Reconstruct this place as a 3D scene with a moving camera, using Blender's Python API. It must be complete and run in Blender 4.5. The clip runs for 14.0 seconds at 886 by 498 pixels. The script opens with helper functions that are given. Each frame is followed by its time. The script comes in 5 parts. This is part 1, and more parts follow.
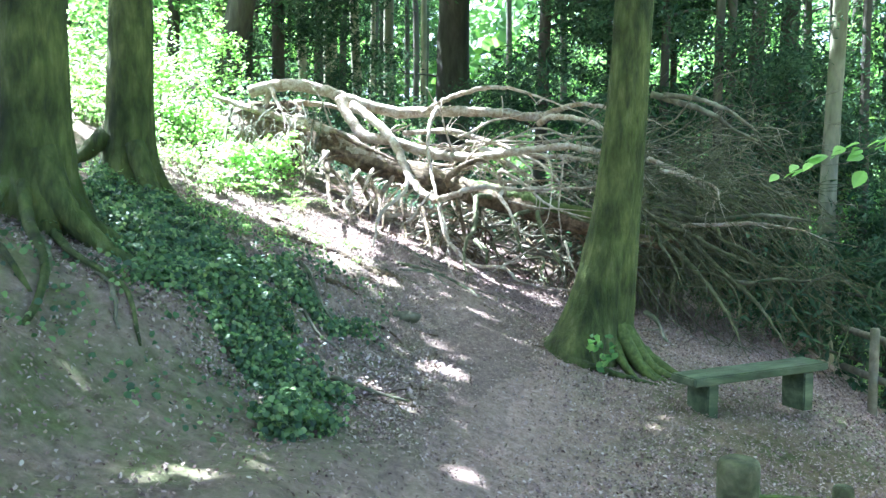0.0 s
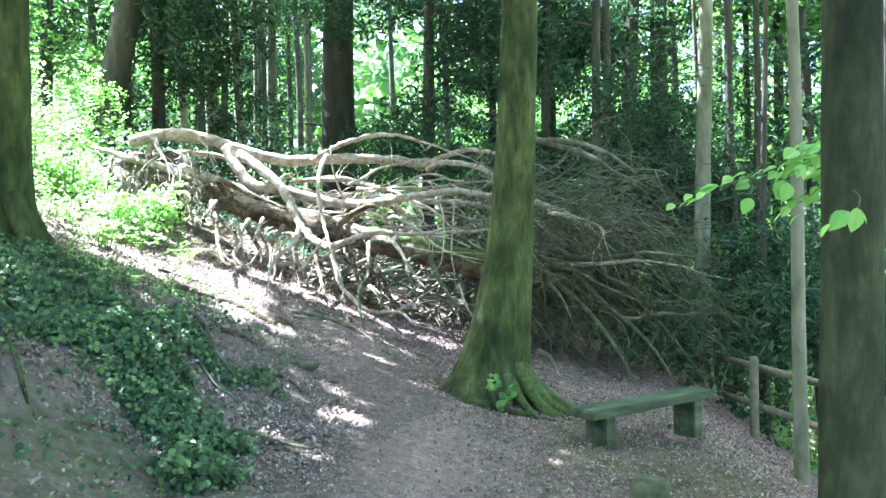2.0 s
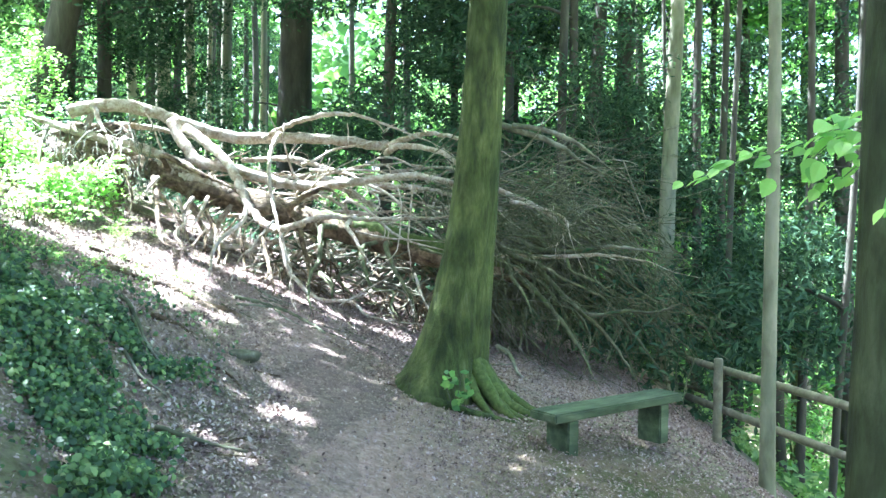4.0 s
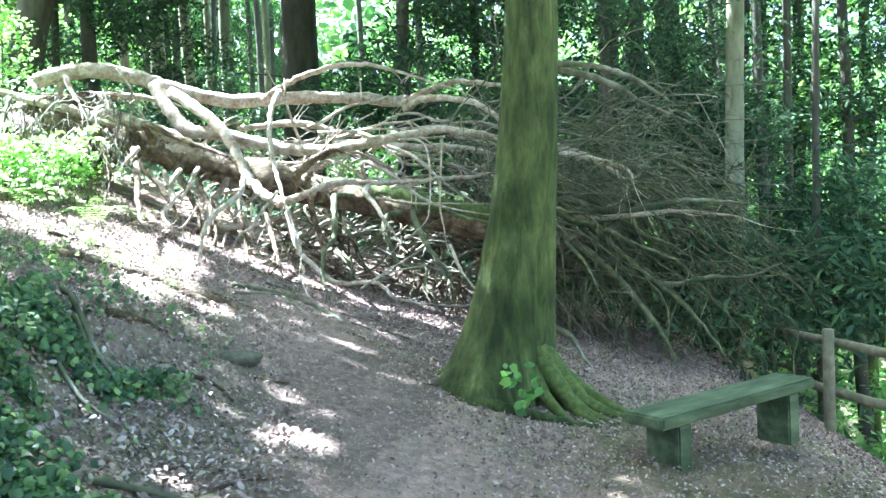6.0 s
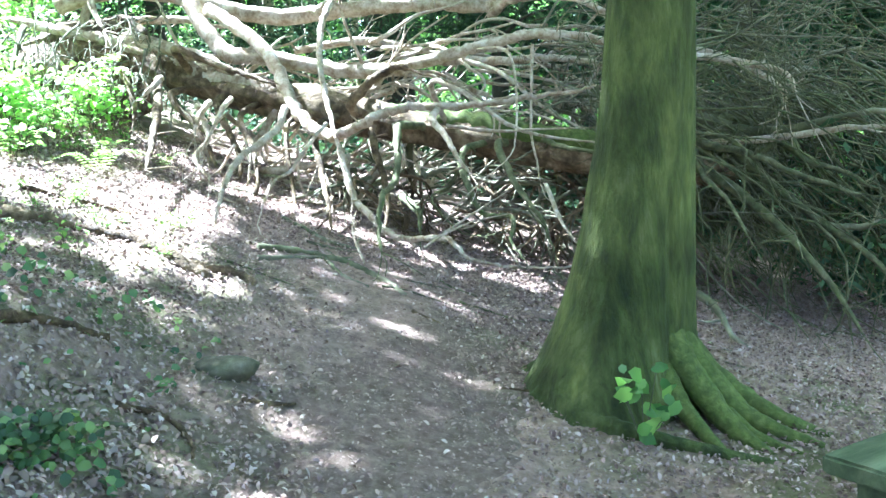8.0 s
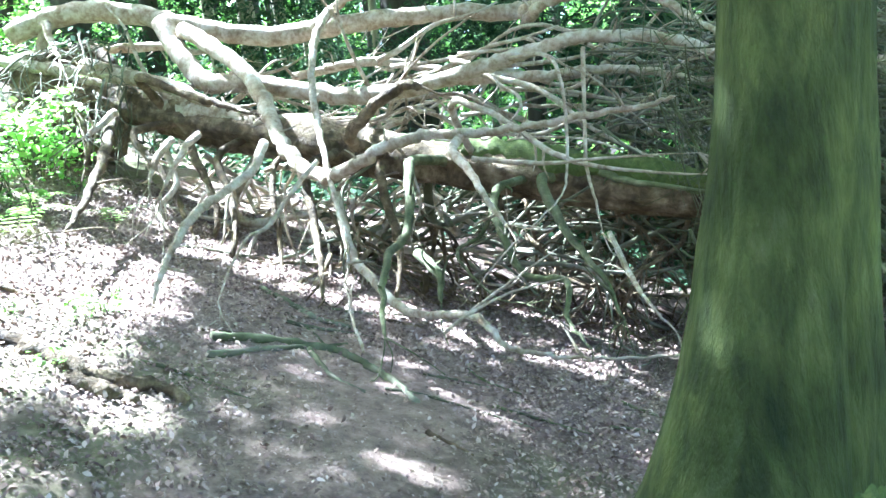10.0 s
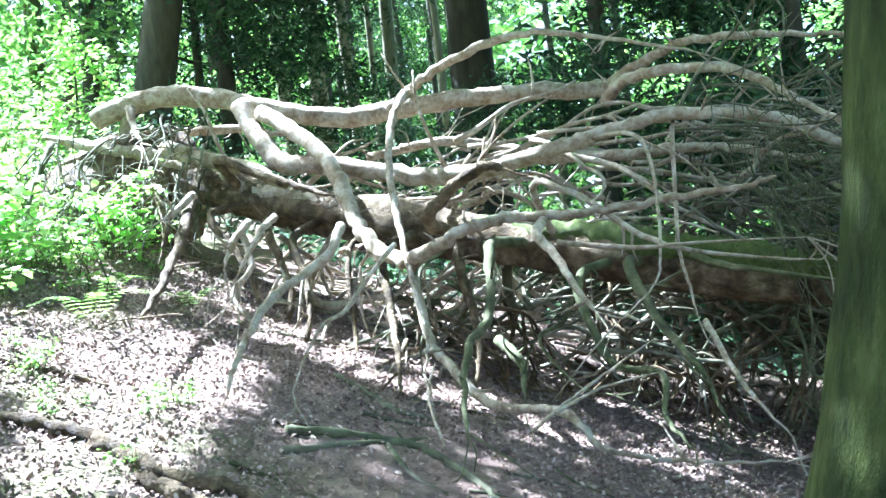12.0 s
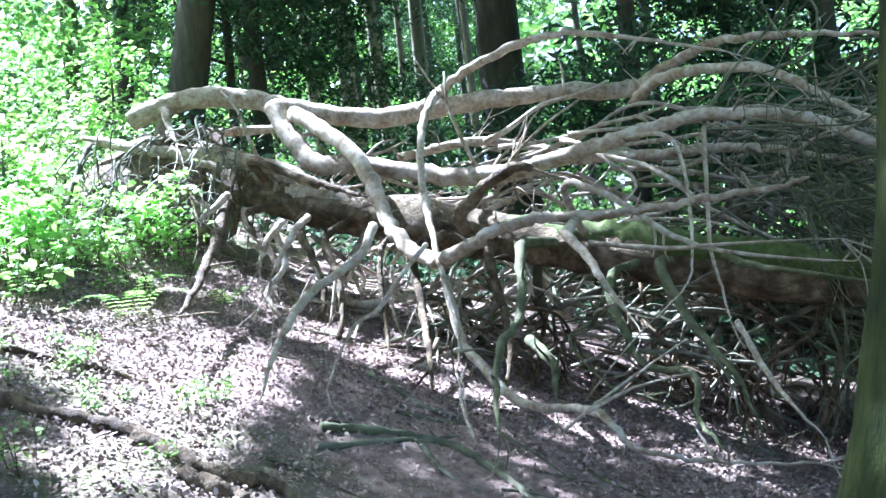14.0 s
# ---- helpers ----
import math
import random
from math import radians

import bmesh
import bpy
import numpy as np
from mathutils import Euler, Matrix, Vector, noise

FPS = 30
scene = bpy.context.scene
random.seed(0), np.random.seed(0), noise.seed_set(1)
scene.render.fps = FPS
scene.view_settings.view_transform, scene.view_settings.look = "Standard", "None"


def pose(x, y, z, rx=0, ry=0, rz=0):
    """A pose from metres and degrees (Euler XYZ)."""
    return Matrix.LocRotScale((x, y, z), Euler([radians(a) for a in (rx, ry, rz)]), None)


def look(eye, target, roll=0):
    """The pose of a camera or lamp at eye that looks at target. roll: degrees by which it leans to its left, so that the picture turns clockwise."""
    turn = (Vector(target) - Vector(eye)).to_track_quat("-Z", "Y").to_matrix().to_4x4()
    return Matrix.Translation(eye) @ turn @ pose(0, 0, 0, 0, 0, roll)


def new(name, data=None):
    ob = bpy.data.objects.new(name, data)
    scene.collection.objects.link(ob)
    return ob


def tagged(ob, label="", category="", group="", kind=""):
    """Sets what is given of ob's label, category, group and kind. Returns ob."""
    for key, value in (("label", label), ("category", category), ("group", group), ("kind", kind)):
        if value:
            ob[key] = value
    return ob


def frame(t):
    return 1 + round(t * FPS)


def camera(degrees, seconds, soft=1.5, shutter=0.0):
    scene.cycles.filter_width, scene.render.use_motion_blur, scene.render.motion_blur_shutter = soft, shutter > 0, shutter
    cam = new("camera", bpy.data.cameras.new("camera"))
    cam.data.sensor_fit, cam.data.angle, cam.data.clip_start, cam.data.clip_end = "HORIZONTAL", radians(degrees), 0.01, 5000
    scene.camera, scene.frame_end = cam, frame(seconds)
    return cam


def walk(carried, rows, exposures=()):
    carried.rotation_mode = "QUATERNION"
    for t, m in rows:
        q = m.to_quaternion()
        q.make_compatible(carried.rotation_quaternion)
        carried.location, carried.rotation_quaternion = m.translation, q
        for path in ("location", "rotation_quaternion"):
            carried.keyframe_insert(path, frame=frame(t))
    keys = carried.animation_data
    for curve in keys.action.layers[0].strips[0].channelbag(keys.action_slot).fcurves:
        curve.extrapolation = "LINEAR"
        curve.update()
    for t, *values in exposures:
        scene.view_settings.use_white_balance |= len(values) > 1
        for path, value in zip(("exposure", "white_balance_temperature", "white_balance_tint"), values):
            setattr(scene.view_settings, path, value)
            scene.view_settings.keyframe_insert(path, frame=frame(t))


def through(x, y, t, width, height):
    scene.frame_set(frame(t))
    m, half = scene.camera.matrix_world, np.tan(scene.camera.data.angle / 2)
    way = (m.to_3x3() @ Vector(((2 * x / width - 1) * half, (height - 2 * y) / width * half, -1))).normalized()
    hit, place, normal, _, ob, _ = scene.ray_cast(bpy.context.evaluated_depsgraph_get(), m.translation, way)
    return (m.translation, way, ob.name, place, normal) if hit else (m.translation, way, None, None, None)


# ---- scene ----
cam = camera(54.0, 14.0)
PATH = [
    (0, (0.348, -2.226, 1.715), (-0.061, 0.032, 1.555), 0.3),
    (0.5, (0.344, -2.145, 1.704), (0.167, 0.147, 1.620), -1.4),
    (1, (0.281, -2.175, 1.661), (0.154, 0.121, 1.594), -1.6),
    (1.5, (0.320, -2.253, 1.692), (0.174, 0.043, 1.641), -1.9),
    (2, (0.244, -2.263, 1.657), (0.133, 0.034, 1.625), -1.2),
    (2.5, (0.229, -2.280, 1.627), (0.125, 0.016, 1.562), -0.3),
    (3, (0.214, -2.217, 1.623), (0.212, 0.078, 1.490), 1.9),
    (3.5, (0.216, -1.980, 1.616), (0.239, 0.320, 1.627), 0.4),
    (3.7, (0.216, -1.835, 1.611), (0.220, 0.465, 1.579), 0.8),
    (5.8, (-0.083, 0.172, 1.421), (-0.047, 2.470, 1.322), -1.4),
    (6, (-0.038, 0.434, 1.365), (-0.082, 2.730, 1.265), -2.4),
    (6.5, (0.002, 0.971, 1.354), (-0.083, 3.261, 1.168), -2.7),
    (7, (0.001, 1.526, 1.311), (0.000, 3.823, 1.190), -1.4),
    (7.5, (0.105, 2.061, 1.327), (-0.163, 4.330, 1.060), -2.8),
    (10, (-0.125, 4.562, 1.374), (-0.566, 6.815, 1.217), -6.6),
    (10.5, (-0.142, 4.656, 1.440), (-0.614, 6.913, 1.400), -7.4),
    (11, (-0.268, 4.768, 1.443), (-0.860, 6.998, 1.480), -5.6),
    (11.5, (-0.283, 4.795, 1.421), (-0.843, 7.032, 1.477), -5.6),
    (12, (-0.263, 4.778, 1.447), (-0.854, 7.008, 1.506), -6.6),
    (12.5, (-0.260, 4.743, 1.455), (-0.881, 6.963, 1.544), -6.8),
    (13, (-0.278, 4.726, 1.457), (-0.952, 6.932, 1.536), -6.4),
    (13.5, (-0.283, 4.726, 1.457), (-0.962, 6.932, 1.527), -6.3),
    (14, (-0.274, 4.720, 1.457), (-0.935, 6.930, 1.521), -6.4),
]
EXPOSURE = [(0, 4.2, 5050, 13), (2, 4.25, 5050, 13), (3.5, 4.4, 5050, 12), (7, 4.45, 5050, 10), (10, 4.4, 4900, 8), (12, 3.9, 4950, 10), (13, 3.65, 4850, 16), (14, 3.55, 4800, 19)]
walk(cam, [(t, look(eye, aim, roll)) for t, eye, aim, roll in PATH], EXPOSURE)

# ---- light ----
world = bpy.data.worlds.new("sky")
scene.world = world
world.use_nodes = True
wn = world.node_tree
sky = wn.nodes.new("ShaderNodeTexSky")
sky.sky_type, sky.sun_disc = "NISHITA", False
SUN_EL, SUN_AZ = radians(58), radians(-66)   # height; turn from +y towards +x
sky.sun_elevation, sky.sun_rotation = SUN_EL, SUN_AZ
sky.air_density, sky.dust_density, sky.ozone_density = 0.7, 6.0, 0.3
wn.links.new(sky.outputs[0], wn.nodes["Background"].inputs[0])
wn.nodes["Background"].inputs[1].default_value = 0.070
TO_SUN = Vector((math.sin(SUN_AZ) * math.cos(SUN_EL), math.cos(SUN_AZ) * math.cos(SUN_EL), math.sin(SUN_EL)))
sun_data = bpy.data.lights.new("sun", "SUN")
sun_data.energy, sun_data.angle, sun_data.color = 5.0, radians(0.6), (1.0, 0.98, 0.94)
sun = new("sun", sun_data)
sun.matrix_world = look((0, 0, 30), Vector((0, 0, 30)) - TO_SUN)


# ---- materials ----
def ramp(nt, fac, stops):
    n = nt.nodes.new("ShaderNodeValToRGB")
    while len(n.color_ramp.elements) < len(stops):
        n.color_ramp.elements.new(0.5)
    for e, (p, c) in zip(n.color_ramp.elements, stops):
        e.position, e.color = p, (*c, 1)
    nt.links.new(fac, n.inputs[0])
    return n.outputs[0]


def noise_tex(nt, scale, detail=6.0, rough=0.6, stretch=(1, 1, 1), kind="Object", distort=0.0):
    co = nt.nodes.new("ShaderNodeTexCoord")
    mp = nt.nodes.new("ShaderNodeMapping")
    mp.inputs["Scale"].default_value = stretch
    nt.links.new(co.outputs[kind], mp.inputs[0])
    n = nt.nodes.new("ShaderNodeTexNoise")
    n.inputs["Scale"].default_value, n.inputs["Detail"].default_value = scale, detail
    n.inputs["Roughness"].default_value, n.inputs["Distortion"].default_value = rough, distort
    nt.links.new(mp.outputs[0], n.inputs["Vector"])
    return n.outputs["Fac"]


def mix(nt, fac, a, b, kind="MIX"):
    n = nt.nodes.new("ShaderNodeMix")
    n.data_type, n.blend_type = "RGBA", kind
    if isinstance(fac, float):
        n.inputs[0].default_value = fac
    else:
        nt.links.new(fac, n.inputs[0])
    for sock, v in ((n.inputs[6], a), (n.inputs[7], b)):
        if isinstance(v, tuple):
            sock.default_value = (*v, 1)
        else:
            nt.links.new(v, sock)
    return n.outputs[2]


def bump(nt, bsdf, height, strength, dist):
    n = nt.nodes.new("ShaderNodeBump")
    n.inputs["Strength"].default_value, n.inputs["Distance"].default_value = strength, dist
    nt.links.new(height, n.inputs["Height"])
    nt.links.new(n.outputs[0], bsdf.inputs["Normal"])


def material(name, rough=0.85, spec=0.25):
    m = bpy.data.materials.new(name)
    m.use_nodes = True
    b = m.node_tree.nodes["Principled BSDF"]
    b.inputs["Roughness"].default_value = rough
    b.inputs["Specular IOR Level"].default_value = spec
    return m, m.node_tree, b


def surface(name, scale, stops, scale2, stops2, mixamt, bump_scale, bump_strength, bump_dist, stretch=(1, 1, 1), rough=0.85, spec=0.25, kind="Object"):
    """Two scales of colour noise multiplied, with a bump of a third."""
    m, nt, b = material(name, rough, spec)
    c1 = ramp(nt, noise_tex(nt, scale, 7, 0.62, stretch, kind, 0.3), stops)
    c2 = ramp(nt, noise_tex(nt, scale2, 3, 0.5, (1, 1, 1), kind), stops2)
    nt.links.new(mix(nt, mixamt, c1, c2, "MULTIPLY"), b.inputs["Base Color"])
    bump(nt, b, noise_tex(nt, bump_scale, 8, 0.65, stretch, kind), bump_strength, bump_dist)
    return m


def leaf_material(name, stops, through=0.5, rough=0.5):
    """Thin leaves: colour by piece, a diffuse side and light through the blade."""
    m, nt, b = material(name, rough, 0.12 if rough > 0.8 else 0.35)
    g = nt.nodes.new("ShaderNodeNewGeometry")
    c = ramp(nt, g.outputs["Random Per Island"], stops)
    nt.links.new(c, b.inputs["Base Color"])
    if through > 0:
        tr = nt.nodes.new("ShaderNodeBsdfTranslucent")
        nt.links.new(mix(nt, 1.0, c, (1.6, 1.75, 1.25), "MULTIPLY"), tr.inputs[0])
        ms = nt.nodes.new("ShaderNodeMixShader")
        ms.inputs[0].default_value = through
        nt.links.new(b.outputs[0], ms.inputs[1])
        nt.links.new(tr.outputs[0], ms.inputs[2])
        nt.links.new(ms.outputs[0], nt.nodes["Material Output"].inputs[0])
    return m


WHITE, GREY = (1, 1, 1), (0.6, 0.6, 0.6)


def soil_material():
    m, nt, b = material("woodland soil", 0.95, 0.15)
    dirt = ramp(nt, noise_tex(nt, 14, 9, 0.7), [(0.25, (0.11, 0.078, 0.06)), (0.5, (0.23, 0.17, 0.14)), (0.75, (0.38, 0.30, 0.255))])
    fleck = nt.nodes.new("ShaderNodeTexVoronoi")
    fleck.inputs["Scale"].default_value = 38
    fl = ramp(nt, fleck.outputs["Color"], [(0.2, (0.45, 0.42, 0.40)), (0.55, (0.95, 0.92, 0.9)), (0.9, (1.5, 1.4, 1.3))])
    dirt = mix(nt, 0.7, dirt, fl, "MULTIPLY")
    at = nt.nodes.new("ShaderNodeVertexColor")
    at.layer_name = "cover"
    sep = nt.nodes.new("ShaderNodeSeparateColor")
    nt.links.new(at.outputs[0], sep.inputs[0])
    green = ramp(nt, noise_tex(nt, 9, 8, 0.7), [(0.3, (0.07, 0.07, 0.03)), (0.6, (0.16, 0.165, 0.075)), (0.8, (0.25, 0.215, 0.14))])
    n = ramp(nt, noise_tex(nt, 2.2, 6, 0.65), [(0.35, (0, 0, 0)), (0.62, (1, 1, 1))])
    mm = nt.nodes.new("ShaderNodeMath")
    mm.operation = "MULTIPLY"
    nt.links.new(sep.outputs[0], mm.inputs[0])
    nt.links.new(n, mm.inputs[1])
    col = mix(nt, mm.outputs[0], dirt, green)
    # second cover channel: darker, greener earth round the bench
    bench_tint = mix(nt, sep.outputs[1], WHITE, (0.47, 0.48, 0.34))
    nt.links.new(mix(nt, 1.0, col, bench_tint, "MULTIPLY"), b.inputs["Base Color"])
    bump(nt, b, noise_tex(nt, 28, 10, 0.75), 0.9, 0.03)
    return m


soil = soil_material()
bleached = surface("bleached dead wood", 7, [(0.25, (0.14, 0.10, 0.055)), (0.42, (0.27, 0.22, 0.145)), (0.57, (0.40, 0.355, 0.27)), (0.75, (0.52, 0.485, 0.40))], 26, [(0.34, (0.55, 0.48, 0.38)), (0.55, WHITE)], 0.7, 60, 0.9, 0.012)
rotten = surface("rotten brown trunk wood", 9, [(0.28, (0.032, 0.022, 0.012)), (0.46, (0.105, 0.076, 0.038)), (0.60, (0.21, 0.16, 0.088)), (0.78, (0.40, 0.34, 0.23))], 2.4, [(0.36, (0.38, 0.33, 0.26)), (0.56, WHITE)], 0.8, 30, 1.0, 0.04)
mossy_bark = surface("mossy branch bark", 9, [(0.28, (0.032, 0.034, 0.016)), (0.5, (0.092, 0.098, 0.045)), (0.74, (0.20, 0.195, 0.11))], 3, [(0.36, (0.55, 0.62, 0.38)), (0.62, WHITE)], 0.7, 40, 0.8, 0.012)
twig_bark = surface("dry twig bark", 5, [(0.28, (0.05, 0.048, 0.028)), (0.5, (0.14, 0.136, 0.088)), (0.72, (0.32, 0.305, 0.225))], 1.1, [(0.36, (0.42, 0.48, 0.30)), (0.62, WHITE)], 0.9, 30, 0.4, 0.006)
beech_bark = surface("algae-green beech bark", 10, [(0.28, (0.022, 0.032, 0.011)), (0.46, (0.062, 0.08, 0.019)), (0.60, (0.105, 0.128, 0.032)), (0.80, (0.18, 0.195, 0.10))], 1.8, [(0.34, (0.30, 0.36, 0.24)), (0.60, WHITE)], 0.9, 34, 1.0, 0.035, (1, 1, 0.3))
grey_bark = surface("smooth grey-green bark", 6, [(0.25, (0.10, 0.095, 0.06)), (0.5, (0.20, 0.20, 0.125)), (0.8, (0.31, 0.30, 0.21))], 1.2, [(0.3, (0.5, 0.55, 0.42)), (0.65, WHITE)], 0.8, 20, 0.6, 0.01, (1, 1, 0.3))
dark_bark = surface("dark far bark", 6, [(0.25, (0.032, 0.03, 0.02)), (0.55, (0.075, 0.07, 0.048)), (0.8, (0.135, 0.13, 0.092))], 1.0, [(0.3, (0.5, 0.55, 0.5)), (0.65, WHITE)], 0.8, 18, 0.9, 0.02, (1, 1, 0.25))
brown_bark = surface("brown-green smooth bark", 9, [(0.3, (0.016, 0.02, 0.008)), (0.5, (0.045, 0.055, 0.02)), (0.72, (0.09, 0.105, 0.045))], 2.4, [(0.36, (0.4, 0.43, 0.3)), (0.6, WHITE)], 0.9, 40, 0.9, 0.012, (1, 1, 0.35))
moss = surface("bright root moss", 22, [(0.25, (0.035, 0.05, 0.011)), (0.55, (0.09, 0.118, 0.025)), (0.8, (0.17, 0.19, 0.055))], 3, [(0.3, (0.6, 0.6, 0.5)), (0.65, WHITE)], 0.7, 60, 1.0, 0.012)
bench_wood = surface("green algae-stained timber", 9, [(0.28, (0.025, 0.036, 0.018)), (0.5, (0.07, 0.095, 0.045)), (0.75, (0.14, 0.165, 0.09))], 2.5, [(0.34, (0.5, 0.5, 0.42)), (0.62, WHITE)], 0.8, 34, 0.8, 0.008, (0.2, 1, 1), 0.85)
post_wood = surface("weathered fence timber", 9, [(0.25, (0.08, 0.075, 0.045)), (0.55, (0.17, 0.16, 0.10)), (0.8, (0.28, 0.26, 0.18))], 2, [(0.3, (0.55, 0.6, 0.5)), (0.65, WHITE)], 0.7, 30, 0.7, 0.008)
stone_mat = surface("mossy stone", 12, [(0.25, (0.04, 0.04, 0.025)), (0.55, (0.10, 0.10, 0.06)), (0.8, (0.19, 0.18, 0.13))], 3, [(0.3, GREY), (0.65, WHITE)], 0.7, 40, 0.8, 0.015)
litter_mat = leaf_material("fallen leaf litter", [(0.0, (0.11, 0.075, 0.057)), (0.35, (0.18, 0.132, 0.103)), (0.65, (0.255, 0.19, 0.153)), (0.9, (0.335, 0.262, 0.215)), (1.0, (0.44, 0.365, 0.315))], 0.0, 0.85)
pale_litter = leaf_material("pale curled leaves", [(0.0, (0.14, 0.10, 0.075)), (0.6, (0.25, 0.195, 0.16)), (1.0, (0.46, 0.39, 0.34))], 0.0, 0.8)
crumb_mat = leaf_material("crumbled leaf fragments", [(0.0, (0.14, 0.10, 0.078)), (0.5, (0.22, 0.165, 0.135)), (0.9, (0.30, 0.235, 0.195)), (1.0, (0.40, 0.33, 0.285))], 0.0, 0.9)
ivy_mat = leaf_material("ivy leaves", [(0.0, (0.024, 0.05, 0.02)), (0.45, (0.05, 0.098, 0.032)), (0.8, (0.105, 0.17, 0.05)), (1.0, (0.20, 0.27, 0.09))], 0.2, 0.5)
herb_mat = leaf_material("fresh green herb leaves", [(0.0, (0.075, 0.145, 0.036)), (0.5, (0.155, 0.26, 0.065)), (1.0, (0.30, 0.40, 0.13))], 0.4)
# lighter beech leaf colour that carries sunlight for the hanging twigs and shrubs
sunny_leaf = leaf_material("sun-brightened pale beech leaves", [(0.0, (0.17, 0.34, 0.07)), (0.5, (0.26, 0.44, 0.10)), (1.0, (0.36, 0.53, 0.15))], 0.45)
beech_leaf = leaf_material("beech leaves", [(0.0, (0.055, 0.12, 0.036)), (0.5, (0.105, 0.205, 0.05)), (1.0, (0.19, 0.31, 0.075))], 0.5)
yew_leaf = leaf_material("dark evergreen needles", [(0.0, (0.022, 0.046, 0.024)), (0.6, (0.048, 0.09, 0.045)), (1.0, (0.085, 0.135, 0.06))], 0.15, 0.85)


# ---- builders ----
rng = np.random.default_rng(7)


def mesh_of(name, verts, faces, mat, smooth=True):
    me = bpy.data.meshes.new(name)
    verts = np.asarray(verts, dtype=np.float32).reshape(-1, 3)
    if isinstance(faces, np.ndarray):
        n, k = faces.shape
        me.vertices.add(len(verts))
        me.vertices.foreach_set("co", verts.ravel())
        me.loops.add(n * k)
        me.loops.foreach_set("vertex_index", faces.astype(np.int32).ravel())
        me.polygons.add(n)
        me.polygons.foreach_set("loop_start", np.arange(0, n * k, k, dtype=np.int32))
        me.update(calc_edges=True)
    else:
        me.from_pydata([tuple(v) for v in verts], [], faces)
    me.materials.append(mat)
    if smooth:
        me.polygons.foreach_set("use_smooth", [True] * len(me.polygons))
    me.update()
    return me


def part(name, me, parent, label="", kind=""):
    ob = new(name, me)
    ob.parent = parent
    return tagged(ob, label, kind=kind)


def thing(name, label, category, at=(0, 0, 0), group="", kind=""):
    ob = new(name)
    ob.location = at
    return tagged(ob, label, category, group, kind)


def softplus(u, k):
    return k * np.logaddexp(0, u / k)


def ground_z(x, y):
    """Height of the woodland floor: a path in a side slope that falls to +x, with an ivy bank above it."""
    x, y = np.asarray(x, dtype=float), np.asarray(y, dtype=float)
    xl = np.maximum(x, -14)
    z = -0.22 - 0.10 * x.clip(-14, 30) + 0.28 * softplus(-xl, 0.3) + 0.05 * (y.clip(-8, 60) - 7.3)
    z += 0.057 * np.maximum(0, 4.7 - y.clip(-6, 90)) ** 1.4
    z -= 0.40 * np.minimum(np.maximum(0, x - 2.6), 10) ** 1.3
    edge = -2.0 + 0.12 * (y - 4.6)
    d = edge - x
    fade = np.clip((7.3 - y) / 1.2, 0, 1)
    s = np.clip(d / 0.55, 0, 1)
    z += fade * (0.30 * s * s * (3 - 2 * s) - 0.10 * np.exp(-((d + 0.45) / 0.4) ** 2))
    dip = np.clip((x - 0.9) / 1.7, 0, 1)
    z -= 0.17 * dip * dip * (3 - 2 * dip) * np.clip((y - 3.0) / 2.0, 0, 1)
    z -= 0.26 * np.exp(-((x + 2.85) / 0.42) ** 2 - ((y - 2.35) / 0.55) ** 2)
    z += 0.018 * np.sin(3.1 * x + 1.3 * y) * np.sin(2.3 * y - 0.7 * x) + 0.012 * np.sin(7.3 * x - 2.1) * np.sin(6.1 * y + 1.7 * x)
    return z


def gz(x, y):
    return float(ground_z(x, y))


def smooth_path(pts, per):
    """Points along a Catmull-Rom curve through pts."""
    p = np.asarray(pts, dtype=float)
    p = np.vstack([2 * p[0] - p[1], p, 2 * p[-1] - p[-2]])
    out = []
    for i in range(1, len(p) - 2):
        t = np.linspace(0, 1, per, endpoint=False)[:, None]
        a, b, c, d = p[i - 1], p[i], p[i + 1], p[i + 2]
        out.append(0.5 * (2 * b + (c - a) * t + (2 * a - 5 * b + 4 * c - d) * t ** 2 + (3 * b - a - 3 * c + d) * t ** 3))
    return np.vstack(out + [p[-2][None]])


